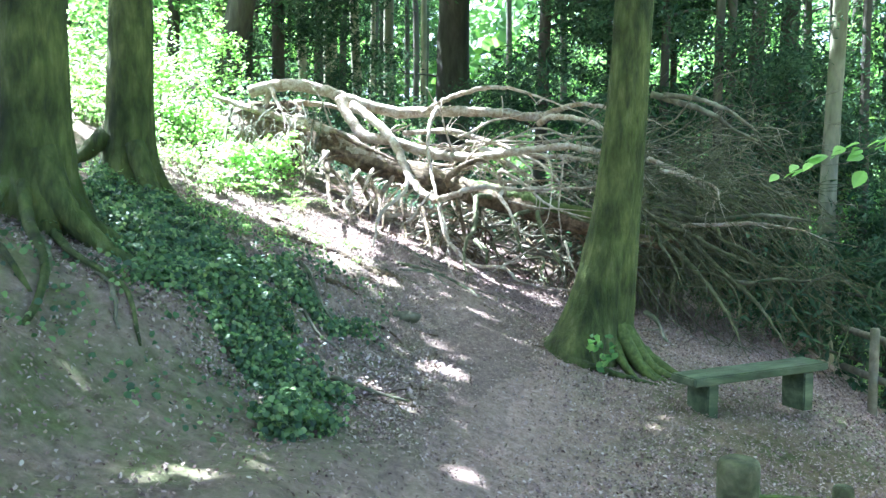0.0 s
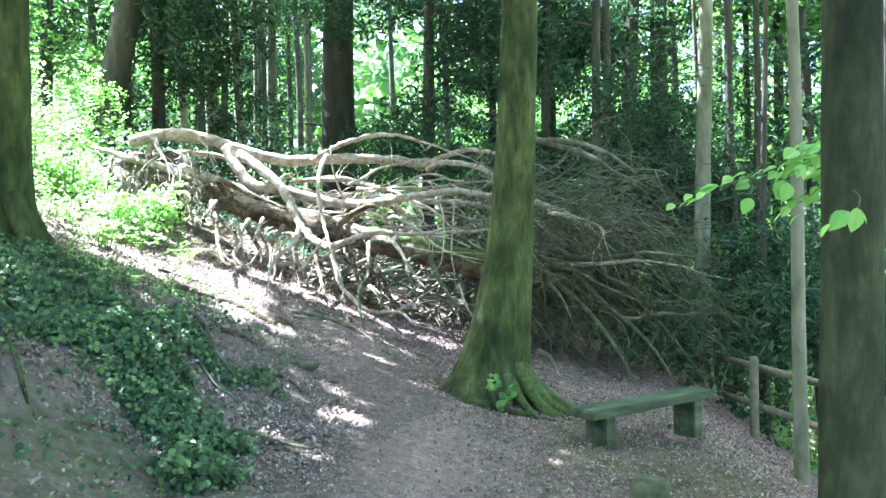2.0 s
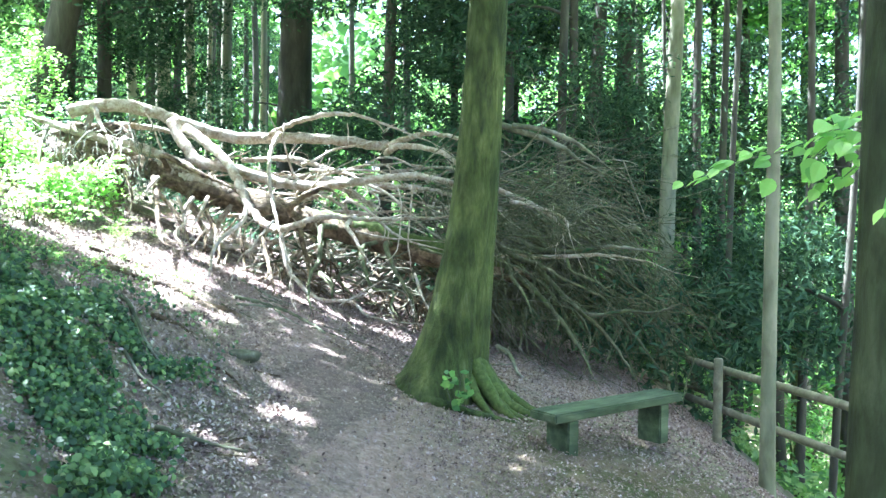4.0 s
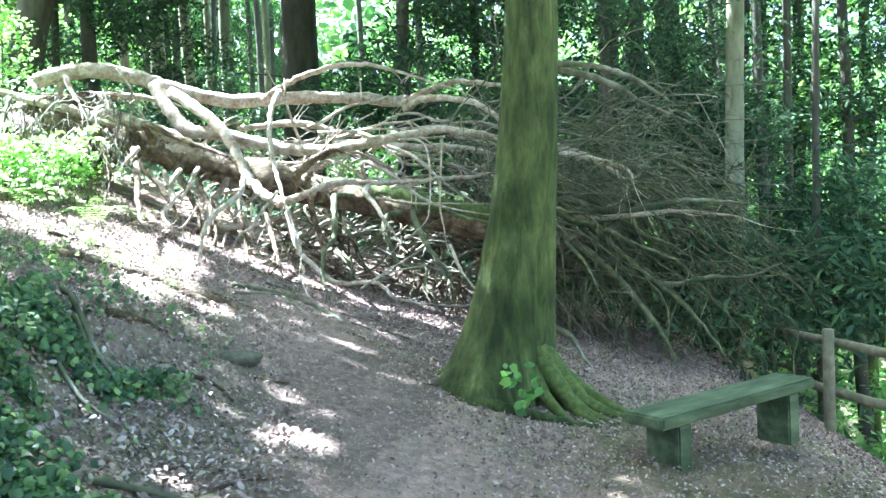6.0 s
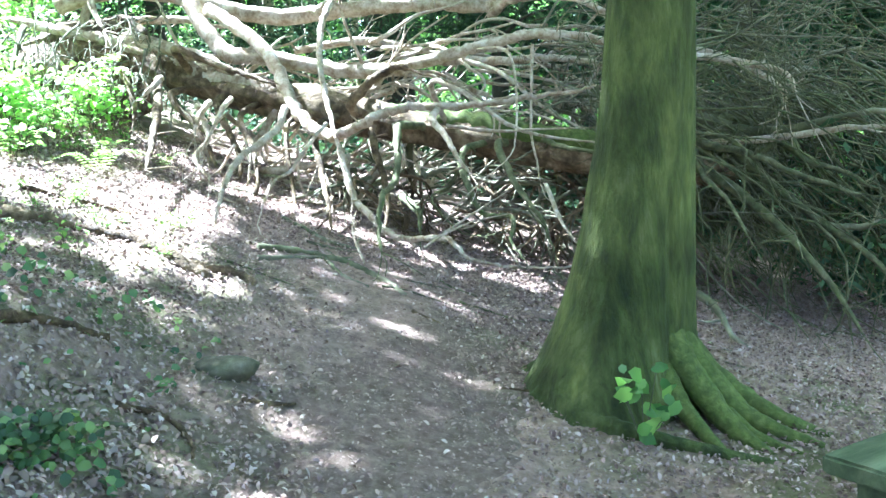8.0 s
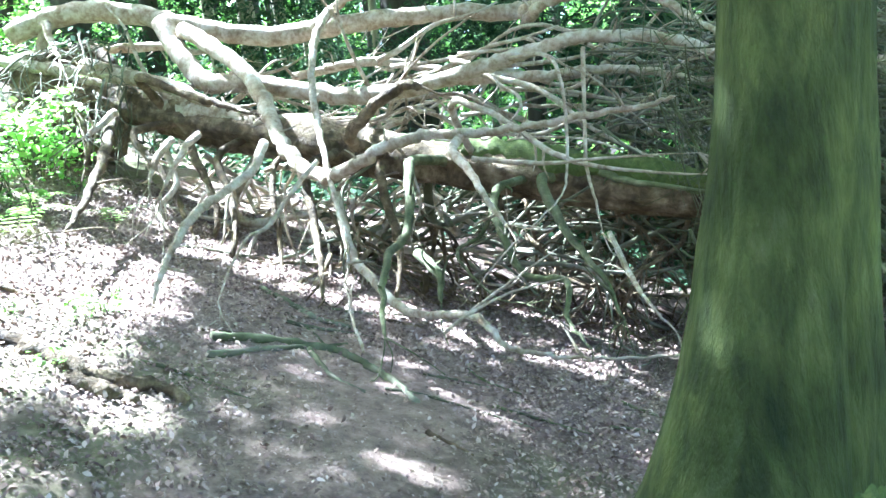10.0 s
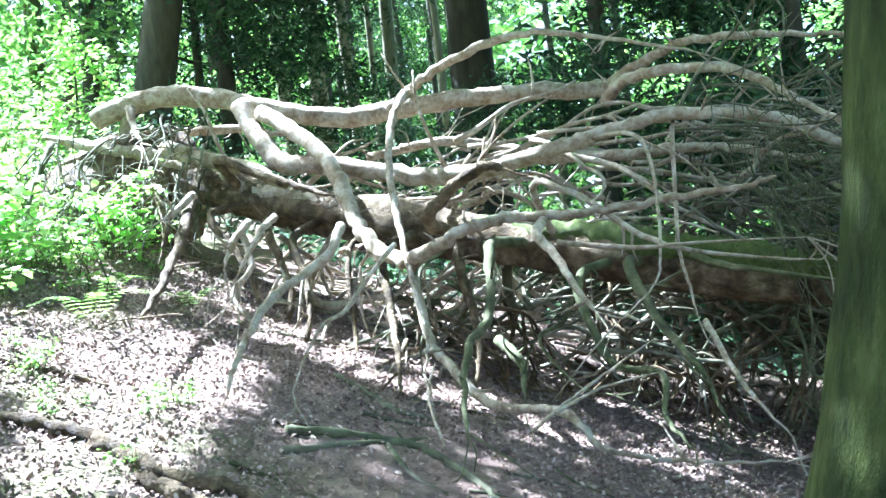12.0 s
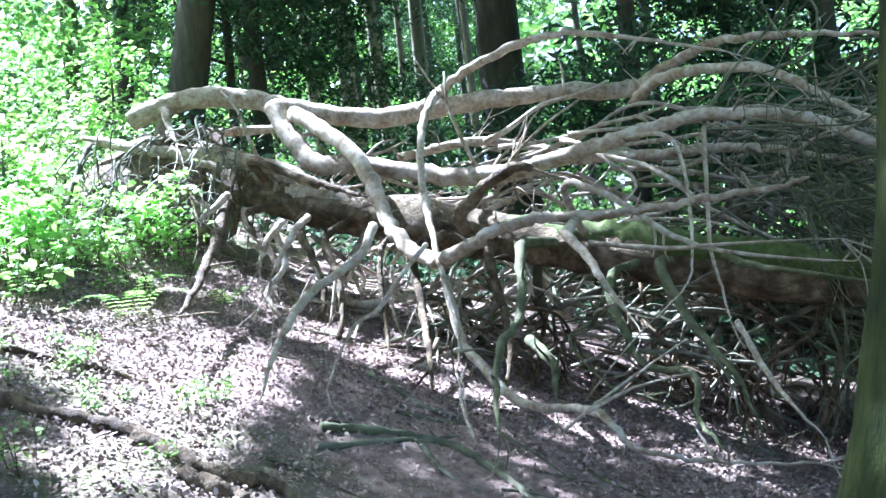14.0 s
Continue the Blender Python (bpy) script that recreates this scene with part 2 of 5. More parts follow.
def tube(pts, radii, sides=8, rough=0.0, seed=0):
    """Vertices and quads of a closed, uneven tube along pts."""
    p = np.asarray(pts, dtype=float)
    n = len(p)
    tan = np.gradient(p, axis=0)
    tan /= np.linalg.norm(tan, axis=1)[:, None] + 1e-9
    ref = np.array([0.31, 0.22, 0.93]) if abs(tan[0][2]) < 0.8 else np.array([0.93, 0.3, 0.1])
    u = np.cross(tan, ref)
    u /= np.linalg.norm(u, axis=1)[:, None] + 1e-9
    w = np.cross(tan, u)
    a = np.linspace(0, 2 * np.pi, sides, endpoint=False)
    r = np.asarray(radii, dtype=float)[:, None] * np.ones((1, sides))
    if rough > 0:
        g = np.random.default_rng(seed)
        r *= 1 + rough * g.normal(0, 1, (n, sides)).clip(-1.6, 1.6) + 0.9 * rough * np.sin(a * 2 + np.arange(n)[:, None] * 0.35 + seed)
    v = p[:, None, :] + r[..., None] * (np.cos(a)[None, :, None] * u[:, None, :] + np.sin(a)[None, :, None] * w[:, None, :])
    v = np.concatenate([v.reshape(-1, 3), p[:1], p[-1:]])
    i, j = np.meshgrid(np.arange(n - 1), np.arange(sides), indexing="ij")
    k = (j + 1) % sides
    f = np.stack([i * sides + j, i * sides + k, (i + 1) * sides + k, (i + 1) * sides + j], -1).reshape(-1, 4)
    j = np.arange(sides)
    k = (j + 1) % sides
    c0, c1 = n * sides, n * sides + 1
    f = np.vstack([f, np.stack([k, j, np.full(sides, c0), np.full(sides, c0)], 1), np.stack([(n - 1) * sides + j, (n - 1) * sides + k, np.full(sides, c1), np.full(sides, c1)], 1)])
    return v, f


def tidy(f):
    """Quads with a doubled corner become triangles."""
    return [tuple(q[:3]) if q[2] == q[3] else tuple(q) for q in f.tolist()]


def joined(list_vf):
    vs, fs, n = [], [], 0
    for v, f in list_vf:
        vs.append(v)
        fs.append(f + n)
        n += len(v)
    return np.vstack(vs), np.vstack(fs)


def leaves(centres, normals, size, spread=0.3, shape=0.62, seed=1):
    """Small folded leaf blades (two quads each) at centres, facing roughly along normals."""
    g = np.random.default_rng(seed)
    c = np.asarray(centres, dtype=float)
    n = np.asarray(normals, dtype=float) + g.normal(0, spread, c.shape)
    n /= np.linalg.norm(n, axis=1)[:, None] + 1e-9
    t = np.cross(n, g.normal(0, 1, c.shape))
    t /= np.linalg.norm(t, axis=1)[:, None] + 1e-9
    b = np.cross(n, t)
    s = (np.asarray(size) * g.uniform(0.65, 1.3, len(c)))[:, None]
    w = s * shape * 0.5
    fold = n * s * 0.14
    v = np.stack([c - t * s * 0.5, c - t * s * 0.08 + b * w + fold, c + t * s * 0.5, c - t * s * 0.08 - b * w + fold * g.uniform(0.2, 1.6, (len(c), 1)), ], 1)
    m = len(c)
    i = np.arange(m)[:, None] * 4
    f = np.concatenate([i + np.array([[0, 1, 2]]), i + np.array([[0, 2, 3]])], 0)
    return v.reshape(-1, 3), f


def fine_leaves(centres, normals, size, spread=0.3, shape=0.62, seed=1):
    """Oval, pointed blades, folded along the midrib and drooping at the tip (four triangles each)."""
    g = np.random.default_rng(seed)
    c = np.asarray(centres, dtype=float)
    n = np.asarray(normals, dtype=float) + g.normal(0, spread, c.shape)
    n /= np.linalg.norm(n, axis=1)[:, None] + 1e-9
    t = np.cross(n, g.normal(0, 1, c.shape))
    t /= np.linalg.norm(t, axis=1)[:, None] + 1e-9
    b = np.cross(n, t)
    s = (np.asarray(size) * g.uniform(0.6, 1.3, len(c)))[:, None]
    w, up = s * shape * 0.5, n * s * g.uniform(0.04, 0.2, (len(c), 1))
    v = np.stack([c - t * s * 0.5, c - t * s * 0.22 + b * w * 0.85 + up, c - t * s * 0.22 - b * w * 0.85 + up, c + t * s * 0.16 + b * w + up * 0.8, c + t * s * 0.16 - b * w + up * 0.8, c + t * s * 0.5 - up * 1.2], 1)
    i = np.arange(len(c))[:, None] * 6
    f = np.concatenate([i + np.array([k]) for k in ([0, 1, 2], [1, 3, 2], [2, 3, 4], [3, 5, 4])], 0)
    return v.reshape(-1, 3), f


# ---- ground ----
def stretched(lo, hi, step, far):
    mid = np.arange(lo, hi + step / 2, step)
    k = np.cumsum(step * 1.16 ** np.arange(1, 60))
    k = k[k < far]
    return np.concatenate([lo - k[::-1], mid, hi + k])


def build_ground():
    xs, ys = stretched(-6.5, 5.0, 0.06, 300), stretched(-3.5, 13.0, 0.065, 300)
    X, Y = np.meshgrid(xs, ys, indexing="ij")
    Z = ground_z(X, Y)
    near = np.exp(-((X / 12) ** 2 + ((Y - 5) / 14) ** 2))
    Z += near * 0.02 * rng.normal(0, 1, X.shape).clip(-1.5, 1.5) * 0.45
    nx, ny = len(xs), len(ys)
    i, j = np.meshgrid(np.arange(nx - 1), np.arange(ny - 1), indexing="ij")
    f = np.stack([i * ny + j, (i + 1) * ny + j, (i + 1) * ny + j + 1, i * ny + j + 1], -1).reshape(-1, 4)
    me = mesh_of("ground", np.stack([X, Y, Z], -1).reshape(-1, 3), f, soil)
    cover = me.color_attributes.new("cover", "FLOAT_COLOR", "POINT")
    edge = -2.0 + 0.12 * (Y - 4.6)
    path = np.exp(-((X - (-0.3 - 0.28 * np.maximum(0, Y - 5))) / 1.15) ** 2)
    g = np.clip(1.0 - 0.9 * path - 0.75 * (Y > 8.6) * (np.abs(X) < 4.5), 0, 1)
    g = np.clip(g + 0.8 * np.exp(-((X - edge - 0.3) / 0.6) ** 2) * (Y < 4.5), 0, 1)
    # round patch of darker earth by the bench
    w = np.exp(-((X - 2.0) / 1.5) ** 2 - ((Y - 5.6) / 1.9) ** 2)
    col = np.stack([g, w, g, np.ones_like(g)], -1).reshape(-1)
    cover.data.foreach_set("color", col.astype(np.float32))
    return tagged(new("ground", me), "brown earth woodland floor with trodden path and mossy patches", "ground", kind="structure")


build_ground()


# ---- fallen tree across the path ----
fallen = thing("fallen_tree", "fallen dead tree with bleached tangled limbs resting on the leafy slope", "fallen tree", (-2.5, 11.5, gz(-2.5, 11.5)))
FALLEN_PARTS = []
TRUNK_LINE = [(-6.2, 12.8, 3.12), (-5.15, 12.43, 2.77), (-4.11, 12.17, 2.36), (-3.12, 11.90, 2.06), (-2.24, 11.63, 1.80), (-1.46, 11.37, 1.61), (-0.66, 11.10, 1.40), (0.23, 10.83, 1.17), (1.5, 10.6, 0.90)]
TRUNK_AXIS = smooth_path(TRUNK_LINE, 12)


def under(parent, ob):
    ob.parent = parent
    ob.matrix_parent_inverse = Matrix.Translation(-Vector(parent.location))
    return ob


def limb(name, pts, r0, r1, mat, parent=None, sides=10, label=""):
    """One limb of the fallen tree through pts, tapering from r0 to r1, with knots and bends."""
    k = len(FALLEN_PARTS)
    if r0 < 0.03:
        r0, r1 = r0 * 0.72, r1 * 0.5
    if r0 < 0.062:
        reach = np.linalg.norm(TRUNK_AXIS - np.array(pts[0]), axis=1)
        if 0.15 < reach.min() < 0.75:
            pts = [tuple(TRUNK_AXIS[reach.argmin()])] + list(pts)
    p = smooth_path(pts, 6)
    n = len(p)
    g = np.random.default_rng(100 + k)
    p[1:-1] += g.normal(0, 0.12 * min(r0, 0.06), (n - 2, 3))
    u = np.linspace(0, 1, n)
    r = r0 + (r1 - r0) * u
    r *= 1 + 0.03 * np.sin(u * n * 0.23 + k) + 0.10 * np.exp(-((u - g.uniform(0.2, 0.8)) * n / 2.5) ** 2)
    if r0 < 0.062:
        r *= 1 - 0.5 * u ** 2.5
    r[-1] *= 0.5
    v, f = tube(p, r, sides, 0.03, k)
    extra = [(v, f)]
    for s in range(int(g.integers(2, 6)) if r0 > 0.022 else 0):
        q = p[int(g.uniform(0.1, 0.95) * (n - 1))]
        d = g.normal(0, 1, 3)
        d /= np.linalg.norm(d)
        L = r0 + g.uniform(0.05, 0.22)
        w = smooth_path([q, q + d * L * 0.6 + g.normal(0, 0.012, 3), q + d * L + g.normal(0, 0.02, 3)], 3)
        extra.append(tube(w, np.linspace(min(0.012, r0 * 0.4), 0.003, len(w)), 5))
    if 0.012 < r0 < 0.062:
        way = p[-1] - p[-4]
        way /= np.linalg.norm(way) + 1e-9
        for s in range(int(g.integers(1, 4))):
            d = way + g.normal(0, 0.38, 3) + np.array([0, 0, -0.15])
            L = g.uniform(0.16, 0.42)
            w = smooth_path([p[-1], p[-1] + d * L * 0.5 + g.normal(0, 0.02, 3), p[-1] + d * L + g.normal(0, 0.05, 3)], 4)
            w[:, 2] = np.maximum(w[:, 2], ground_z(w[:, 0], w[:, 1]) + 0.01)
            extra.append(tube(w, np.linspace(max(r[-1] * 0.95, 0.005), 0.003, len(w)), 6))
    v, f = joined(extra)
    ob = under(parent or fallen, new(name, mesh_of(name, v, tidy(f), mat)))
    if label:
        tagged(ob, label)
    FALLEN_PARTS.append(ob)
    return ob


limb("branch", [(-5.82, 12.50, 3.39), (-5.39, 12.54, 3.51), (-4.82, 12.57, 3.50), (-4.28, 12.61, 3.35), (-3.76, 12.65, 3.17), (-3.19, 12.68, 3.04), (-2.71, 12.72, 3.03), (-2.24, 12.75, 3.05), (-1.86, 12.79, 3.04), (-1.33, 12.83, 3.01), (-0.92, 12.86, 2.95), (-0.66, 12.90, 2.98)], 0.112, 0.073, bleached)
limb("branch", [(-0.77, 12.90, 2.92), (-0.45, 12.58, 3.01), (-0.06, 12.26, 3.09), (0.35, 11.94, 3.02), (0.74, 11.62, 2.89), (1.12, 11.30, 2.74)], 0.057, 0.023, bleached)
limb("branch", [(-0.72, 12.90, 2.82), (-0.58, 12.56, 2.90), (-0.31, 12.21, 2.89), (0.07, 11.87, 2.81), (0.32, 11.53, 2.67), (0.56, 11.19, 2.43), (0.73, 10.84, 2.21), (0.93, 10.50, 1.95)], 0.057, 0.027, bleached)
limb("branch", [(-2.67, 12.50, 3.01), (-2.40, 12.39, 3.15), (-2.03, 12.27, 3.28), (-1.59, 12.16, 3.37), (-1.18, 12.04, 3.35), (-0.72, 11.93, 3.21), (-0.37, 11.81, 3.07), (0.07, 11.70, 2.89)], 0.053, 0.017, bleached)
limb("branch", [(-4.13, 12.40, 3.27), (-3.97, 12.28, 2.99), (-3.76, 12.15, 2.73), (-3.54, 12.03, 2.57), (-3.07, 11.90, 2.49)], 0.105, 0.080, bleached)
limb("branch", [(-3.88, 12.30, 3.13), (-3.48, 12.06, 2.89), (-3.13, 11.83, 2.60), (-2.90, 11.59, 2.33), (-2.76, 11.36, 2.10), (-2.59, 11.12, 1.87), (-2.39, 10.89, 1.68), (-2.14, 10.65, 1.56), (-1.91, 10.42, 1.57), (-1.69, 10.28, 1.65), (-1.48, 10.23, 1.71), (-1.24, 10.18, 1.74), (-1.04, 10.14, 1.72), (-0.75, 10.09, 1.70), (-0.41, 10.04, 1.71), (-0.12, 9.99, 1.72), (0.15, 9.95, 1.73), (0.32, 9.90, 1.76)], 0.081, 0.012, bleached)
limb("branch", [(-3.32, 12.00, 2.57), (-2.86, 11.89, 2.43), (-2.33, 11.78, 2.28), (-1.91, 11.68, 2.22), (-1.56, 11.57, 2.21), (-1.22, 11.46, 2.26), (-0.86, 11.35, 2.30), (-0.56, 11.24, 2.33), (-0.24, 11.13, 2.37), (0.13, 11.03, 2.31), (0.43, 10.92, 2.22), (0.68, 10.81, 2.07), (0.96, 10.70, 1.87)], 0.082, 0.032, bleached)
limb("branch", [(-1.72, 12.50, 2.36), (-1.14, 12.33, 2.32), (-0.61, 12.17, 2.24), (-0.16, 12.00, 2.22), (0.24, 11.83, 2.14), (0.61, 11.67, 2.01), (1.13, 11.50, 1.86)], 0.056, 0.032, bleached)
limb("branch", [(-2.34, 12.00, 3.04), (-2.39, 11.64, 2.74), (-2.35, 11.29, 2.34), (-2.22, 10.93, 1.95), (-2.07, 10.57, 1.60), (-1.92, 10.21, 1.32), (-1.77, 9.86, 1.08), (-1.71, 9.50, 0.88)], 0.039, 0.013, bleached)
limb("branch", [(-2.50, 10.50, 1.85), (-2.49, 10.20, 1.65), (-2.59, 9.90, 1.51), (-2.66, 9.60, 1.39), (-2.67, 9.30, 1.21), (-2.60, 9.00, 1.08), (-2.61, 8.90, 0.93)], 0.036, 0.021, bleached)
limb("branch", [(-2.12, 10.50, 1.67), (-2.24, 10.26, 1.48), (-2.34, 10.02, 1.27), (-2.40, 9.78, 1.21), (-2.43, 9.54, 1.05), (-2.43, 9.30, 0.87)], 0.028, 0.019, bleached)
limb("branch", [(-2.01, 10.50, 1.43), (-1.87, 10.26, 1.01), (-1.68, 10.02, 0.84), (-1.47, 9.78, 0.69), (-1.26, 9.54, 0.65), (-1.01, 9.30, 0.67), (-0.84, 9.06, 0.66), (-0.71, 8.90, 0.55), (-0.53, 8.90, 0.49), (-0.29, 8.90, 0.45), (0.11, 8.90, 0.43)], 0.035, 0.013, bleached)
limb("branch", [(-1.47, 10.70, 1.60), (-1.45, 10.38, 1.34), (-1.44, 10.06, 1.10), (-1.49, 9.74, 1.00), (-1.47, 9.42, 0.75), (-1.39, 9.10, 0.61)], 0.043, 0.023, mossy_bark)
limb("prop_limb", [(-2.40, 11.10, 1.67), (-2.27, 10.70, 1.25), (-2.12, 10.30, 0.95), (-1.99, 9.90, 0.74)], 0.041, 0.024, rotten)
limb("prop_limb", [(-3.65, 11.70, 2.04), (-3.43, 11.43, 1.69), (-3.24, 11.17, 1.36), (-3.30, 10.90, 0.96)], 0.043, 0.030, rotten)
limb("prop_limb", [(-3.32, 11.50, 1.87), (-3.12, 11.17, 1.57), (-2.95, 10.83, 1.22), (-2.95, 10.50, 0.84)], 0.037, 0.030, rotten)
limb("prop_limb", [(-2.76, 11.30, 1.71), (-2.63, 10.90, 1.18), (-2.48, 10.50, 0.78)], 0.030, 0.020, rotten)
limb("prop_limb", [(-1.87, 11.30, 1.61), (-1.77, 11.03, 1.22), (-1.66, 10.77, 0.94), (-1.66, 10.50, 0.62)], 0.048, 0.029, rotten)
limb("branch", [(-3.99, 11.10, 2.28), (-3.72, 10.43, 1.91), (-3.49, 9.77, 1.58), (-3.22, 9.10, 1.38)], 0.046, 0.026, rotten)
limb("branch", [(-1.02, 10.10, 1.69), (-1.04, 9.90, 1.60), (-0.92, 9.70, 1.47), (-0.80, 9.50, 1.27), (-0.69, 9.30, 1.15)], 0.031, 0.023, bleached)
limb("branch", [(-1.97, 10.90, 1.81), (-1.78, 10.83, 2.01), (-1.50, 10.77, 2.15), (-1.34, 10.70, 2.11)], 0.054, 0.051, rotten)
limb("branch", [(-0.70, 10.70, 2.22), (-0.50, 10.50, 2.20), (-0.39, 10.30, 2.12), (-0.34, 10.10, 1.94), (-0.33, 9.90, 1.70), (-0.34, 9.70, 1.44), (-0.37, 9.50, 1.28), (-0.47, 9.30, 1.18), (-0.61, 9.10, 1.07)], 0.023, 0.011, bleached)
limb("branch", [(-0.52, 9.10, 1.13), (-0.46, 9.00, 1.11), (-0.40, 8.90, 1.12)], 0.011, 0.010, bleached)
limb("branch", [(-0.19, 10.50, 2.20), (-0.22, 10.35, 1.81), (-0.24, 10.20, 1.42), (-0.20, 10.05, 1.16), (-0.18, 9.90, 1.00)], 0.022, 0.016, bleached)
limb("branch", [(-3.09, 10.70, 1.99), (-3.07, 10.40, 1.87), (-3.13, 10.10, 1.57)], 0.030, 0.019, bleached)
limb("branch", [(-3.30, 10.70, 1.98), (-3.35, 10.50, 1.83), (-3.32, 10.30, 1.64)], 0.030, 0.020, bleached)
limb("branch", [(-3.86, 10.90, 2.27), (-3.90, 10.70, 2.15), (-3.89, 10.50, 2.07)], 0.032, 0.021, bleached)
limb("branch", [(-4.79, 12.10, 2.90), (-4.31, 11.97, 2.71), (-3.80, 11.83, 2.55), (-3.43, 11.70, 2.33)], 0.087, 0.049, bleached)
limb("branch", [(-4.06, 11.70, 2.65), (-3.67, 11.57, 2.48), (-3.21, 11.43, 2.29), (-2.87, 11.30, 2.16)], 0.045, 0.032, rotten)
limb("branch", [(-0.90, 10.50, 1.28), (-0.71, 10.05, 0.80), (-0.41, 9.60, 0.77), (-0.40, 9.15, 0.61), (-0.28, 8.90, 0.50)], 0.033, 0.015, mossy_bark)
limb("branch", [(-0.14, 10.10, 0.98), (-0.05, 9.57, 0.78), (0.02, 9.03, 0.69), (0.14, 8.90, 0.54)], 0.027, 0.015, bleached)
limb("branch", [(-1.02, 8.90, 0.64), (-0.83, 9.03, 0.76), (-0.60, 9.17, 0.89), (-0.41, 9.30, 0.99)], 0.014, 0.011, bleached)
limb("branch", [(-0.90, 8.90, 0.72), (-0.69, 9.10, 0.79), (-0.39, 9.30, 0.82)], 0.013, 0.011, bleached)
limb("branch", [(-5.44, 12.50, 3.45), (-5.25, 12.30, 3.22), (-5.06, 12.10, 3.00)], 0.058, 0.033, bleached)
limb("branch", [(-3.25, 11.90, 0.96), (-2.85, 11.97, 0.92), (-2.49, 12.03, 1.03), (-2.03, 12.10, 1.18)], 0.040, 0.029, bleached)
limb("branch", [(-3.49, 12.30, 1.15), (-3.29, 12.30, 0.93), (-2.92, 12.30, 0.84), (-2.41, 12.30, 1.05)], 0.048, 0.031, bleached)
limb("branch", [(-2.26, 11.90, 1.00), (-1.91, 11.83, 0.90), (-1.43, 11.77, 0.86), (-0.94, 11.70, 0.78)], 0.039, 0.027, bleached)
limb("branch", [(-3.21, 13.30, 2.71), (-2.39, 13.23, 2.75), (-1.82, 13.17, 2.61), (-1.51, 13.10, 2.52)], 0.047, 0.038, bleached)
limb("branch", [(-2.78, 13.10, 2.73), (-2.18, 13.03, 2.69), (-1.47, 12.97, 2.49), (-0.88, 12.90, 2.49)], 0.040, 0.026, bleached)
limb("branch", [(-5.28, 13.30, 3.29), (-4.66, 13.30, 3.23), (-4.07, 13.30, 3.08)], 0.050, 0.042, bleached)
limb("branch", [(-0.92, 9.90, 1.54), (-0.50, 9.70, 1.46), (-0.06, 9.50, 1.44), (0.36, 9.30, 1.41)], 0.023, 0.011, bleached)
limb("branch", [(-1.15, 10.70, 1.96), (-0.80, 10.45, 1.82), (-0.44, 10.20, 1.52), (-0.04, 9.95, 1.37), (0.41, 9.70, 1.29)], 0.031, 0.012, bleached)

limb("branch", [(1.25, 11.30, 3.13), (1.75, 11.15, 3.04), (2.13, 11.00, 2.86), (2.39, 10.85, 2.65), (2.58, 10.70, 2.46)], 0.042, 0.020, twig_bark)
limb("branch", [(1.15, 10.90, 1.44), (1.62, 10.70, 1.30), (1.97, 10.50, 1.29), (2.45, 10.30, 1.37), (2.83, 10.10, 1.34), (3.13, 9.90, 1.30)], 0.054, 0.024, twig_bark)
limb("branch", [(1.12, 10.70, 1.27), (1.32, 10.50, 1.18), (1.55, 10.30, 1.12), (1.88, 10.10, 0.93), (2.33, 9.90, 0.73)], 0.047, 0.025, mossy_bark)
limb("branch", [(1.91, 10.50, 1.24), (2.00, 10.37, 1.04), (2.29, 10.23, 0.90), (2.56, 10.10, 0.71)], 0.033, 0.019, mossy_bark)
limb("branch", [(2.04, 10.30, 0.46), (2.38, 10.15, 0.45), (2.71, 10.00, 0.52), (3.04, 9.85, 0.52), (3.35, 9.70, 0.66)], 0.032, 0.018, twig_bark)
limb("branch", [(1.13, 10.50, 1.19), (1.18, 10.23, 0.95), (1.30, 9.97, 0.77), (1.42, 9.70, 0.47)], 0.039, 0.018, mossy_bark)
limb("branch", [(1.18, 10.50, 1.01), (1.63, 10.17, 0.62), (1.99, 9.83, 0.14), (2.19, 9.50, -0.31)], 0.059, 0.024, mossy_bark)
limb("branch", [(1.35, 10.70, 1.26), (1.93, 10.37, 0.66), (2.47, 10.03, 0.16), (2.78, 9.70, -0.36)], 0.053, 0.024, mossy_bark)
limb("branch", [(1.52, 10.90, 1.45), (2.32, 10.63, 0.82), (2.88, 10.37, 0.17), (3.22, 10.10, -0.32)], 0.047, 0.019, mossy_bark)
limb("branch", [(1.18, 10.70, 2.00), (1.62, 10.57, 1.87), (1.91, 10.43, 1.75), (1.96, 10.30, 1.55)], 0.033, 0.025, bleached)
limb("branch", [(0.98, 9.90, 0.04), (1.12, 9.57, -0.04), (1.21, 9.23, -0.22), (1.49, 8.90, -0.45)], 0.037, 0.017, twig_bark)
limb("branch", [(1.07, 11.50, 3.16), (1.83, 11.30, 2.89), (2.39, 11.10, 2.51), (2.94, 10.90, 2.21)], 0.053, 0.017, twig_bark)
limb("branch", [(1.02, 11.10, 2.17), (1.59, 10.90, 1.92), (1.93, 10.70, 1.63), (1.91, 10.50, 1.49)], 0.043, 0.025, bleached)
limb("branch", [(0.97, 10.70, 1.20), (1.78, 10.50, 1.22), (2.47, 10.30, 1.26), (3.06, 10.10, 1.17)], 0.042, 0.024, bleached)
limb("branch", [(-4.58, 11.50, 2.48), (-4.39, 11.30, 2.10), (-4.31, 11.10, 1.89)], 0.035, 0.028, rotten)
limb("branch", [(-5.90, 11.90, 3.10), (-5.82, 11.50, 2.65), (-5.67, 11.10, 2.15)], 0.033, 0.015, twig_bark)
limb("branch", [(-4.06, 11.50, 2.16), (-3.77, 11.30, 1.83), (-3.51, 11.10, 1.48), (-3.34, 10.90, 1.25)], 0.039, 0.026, rotten)
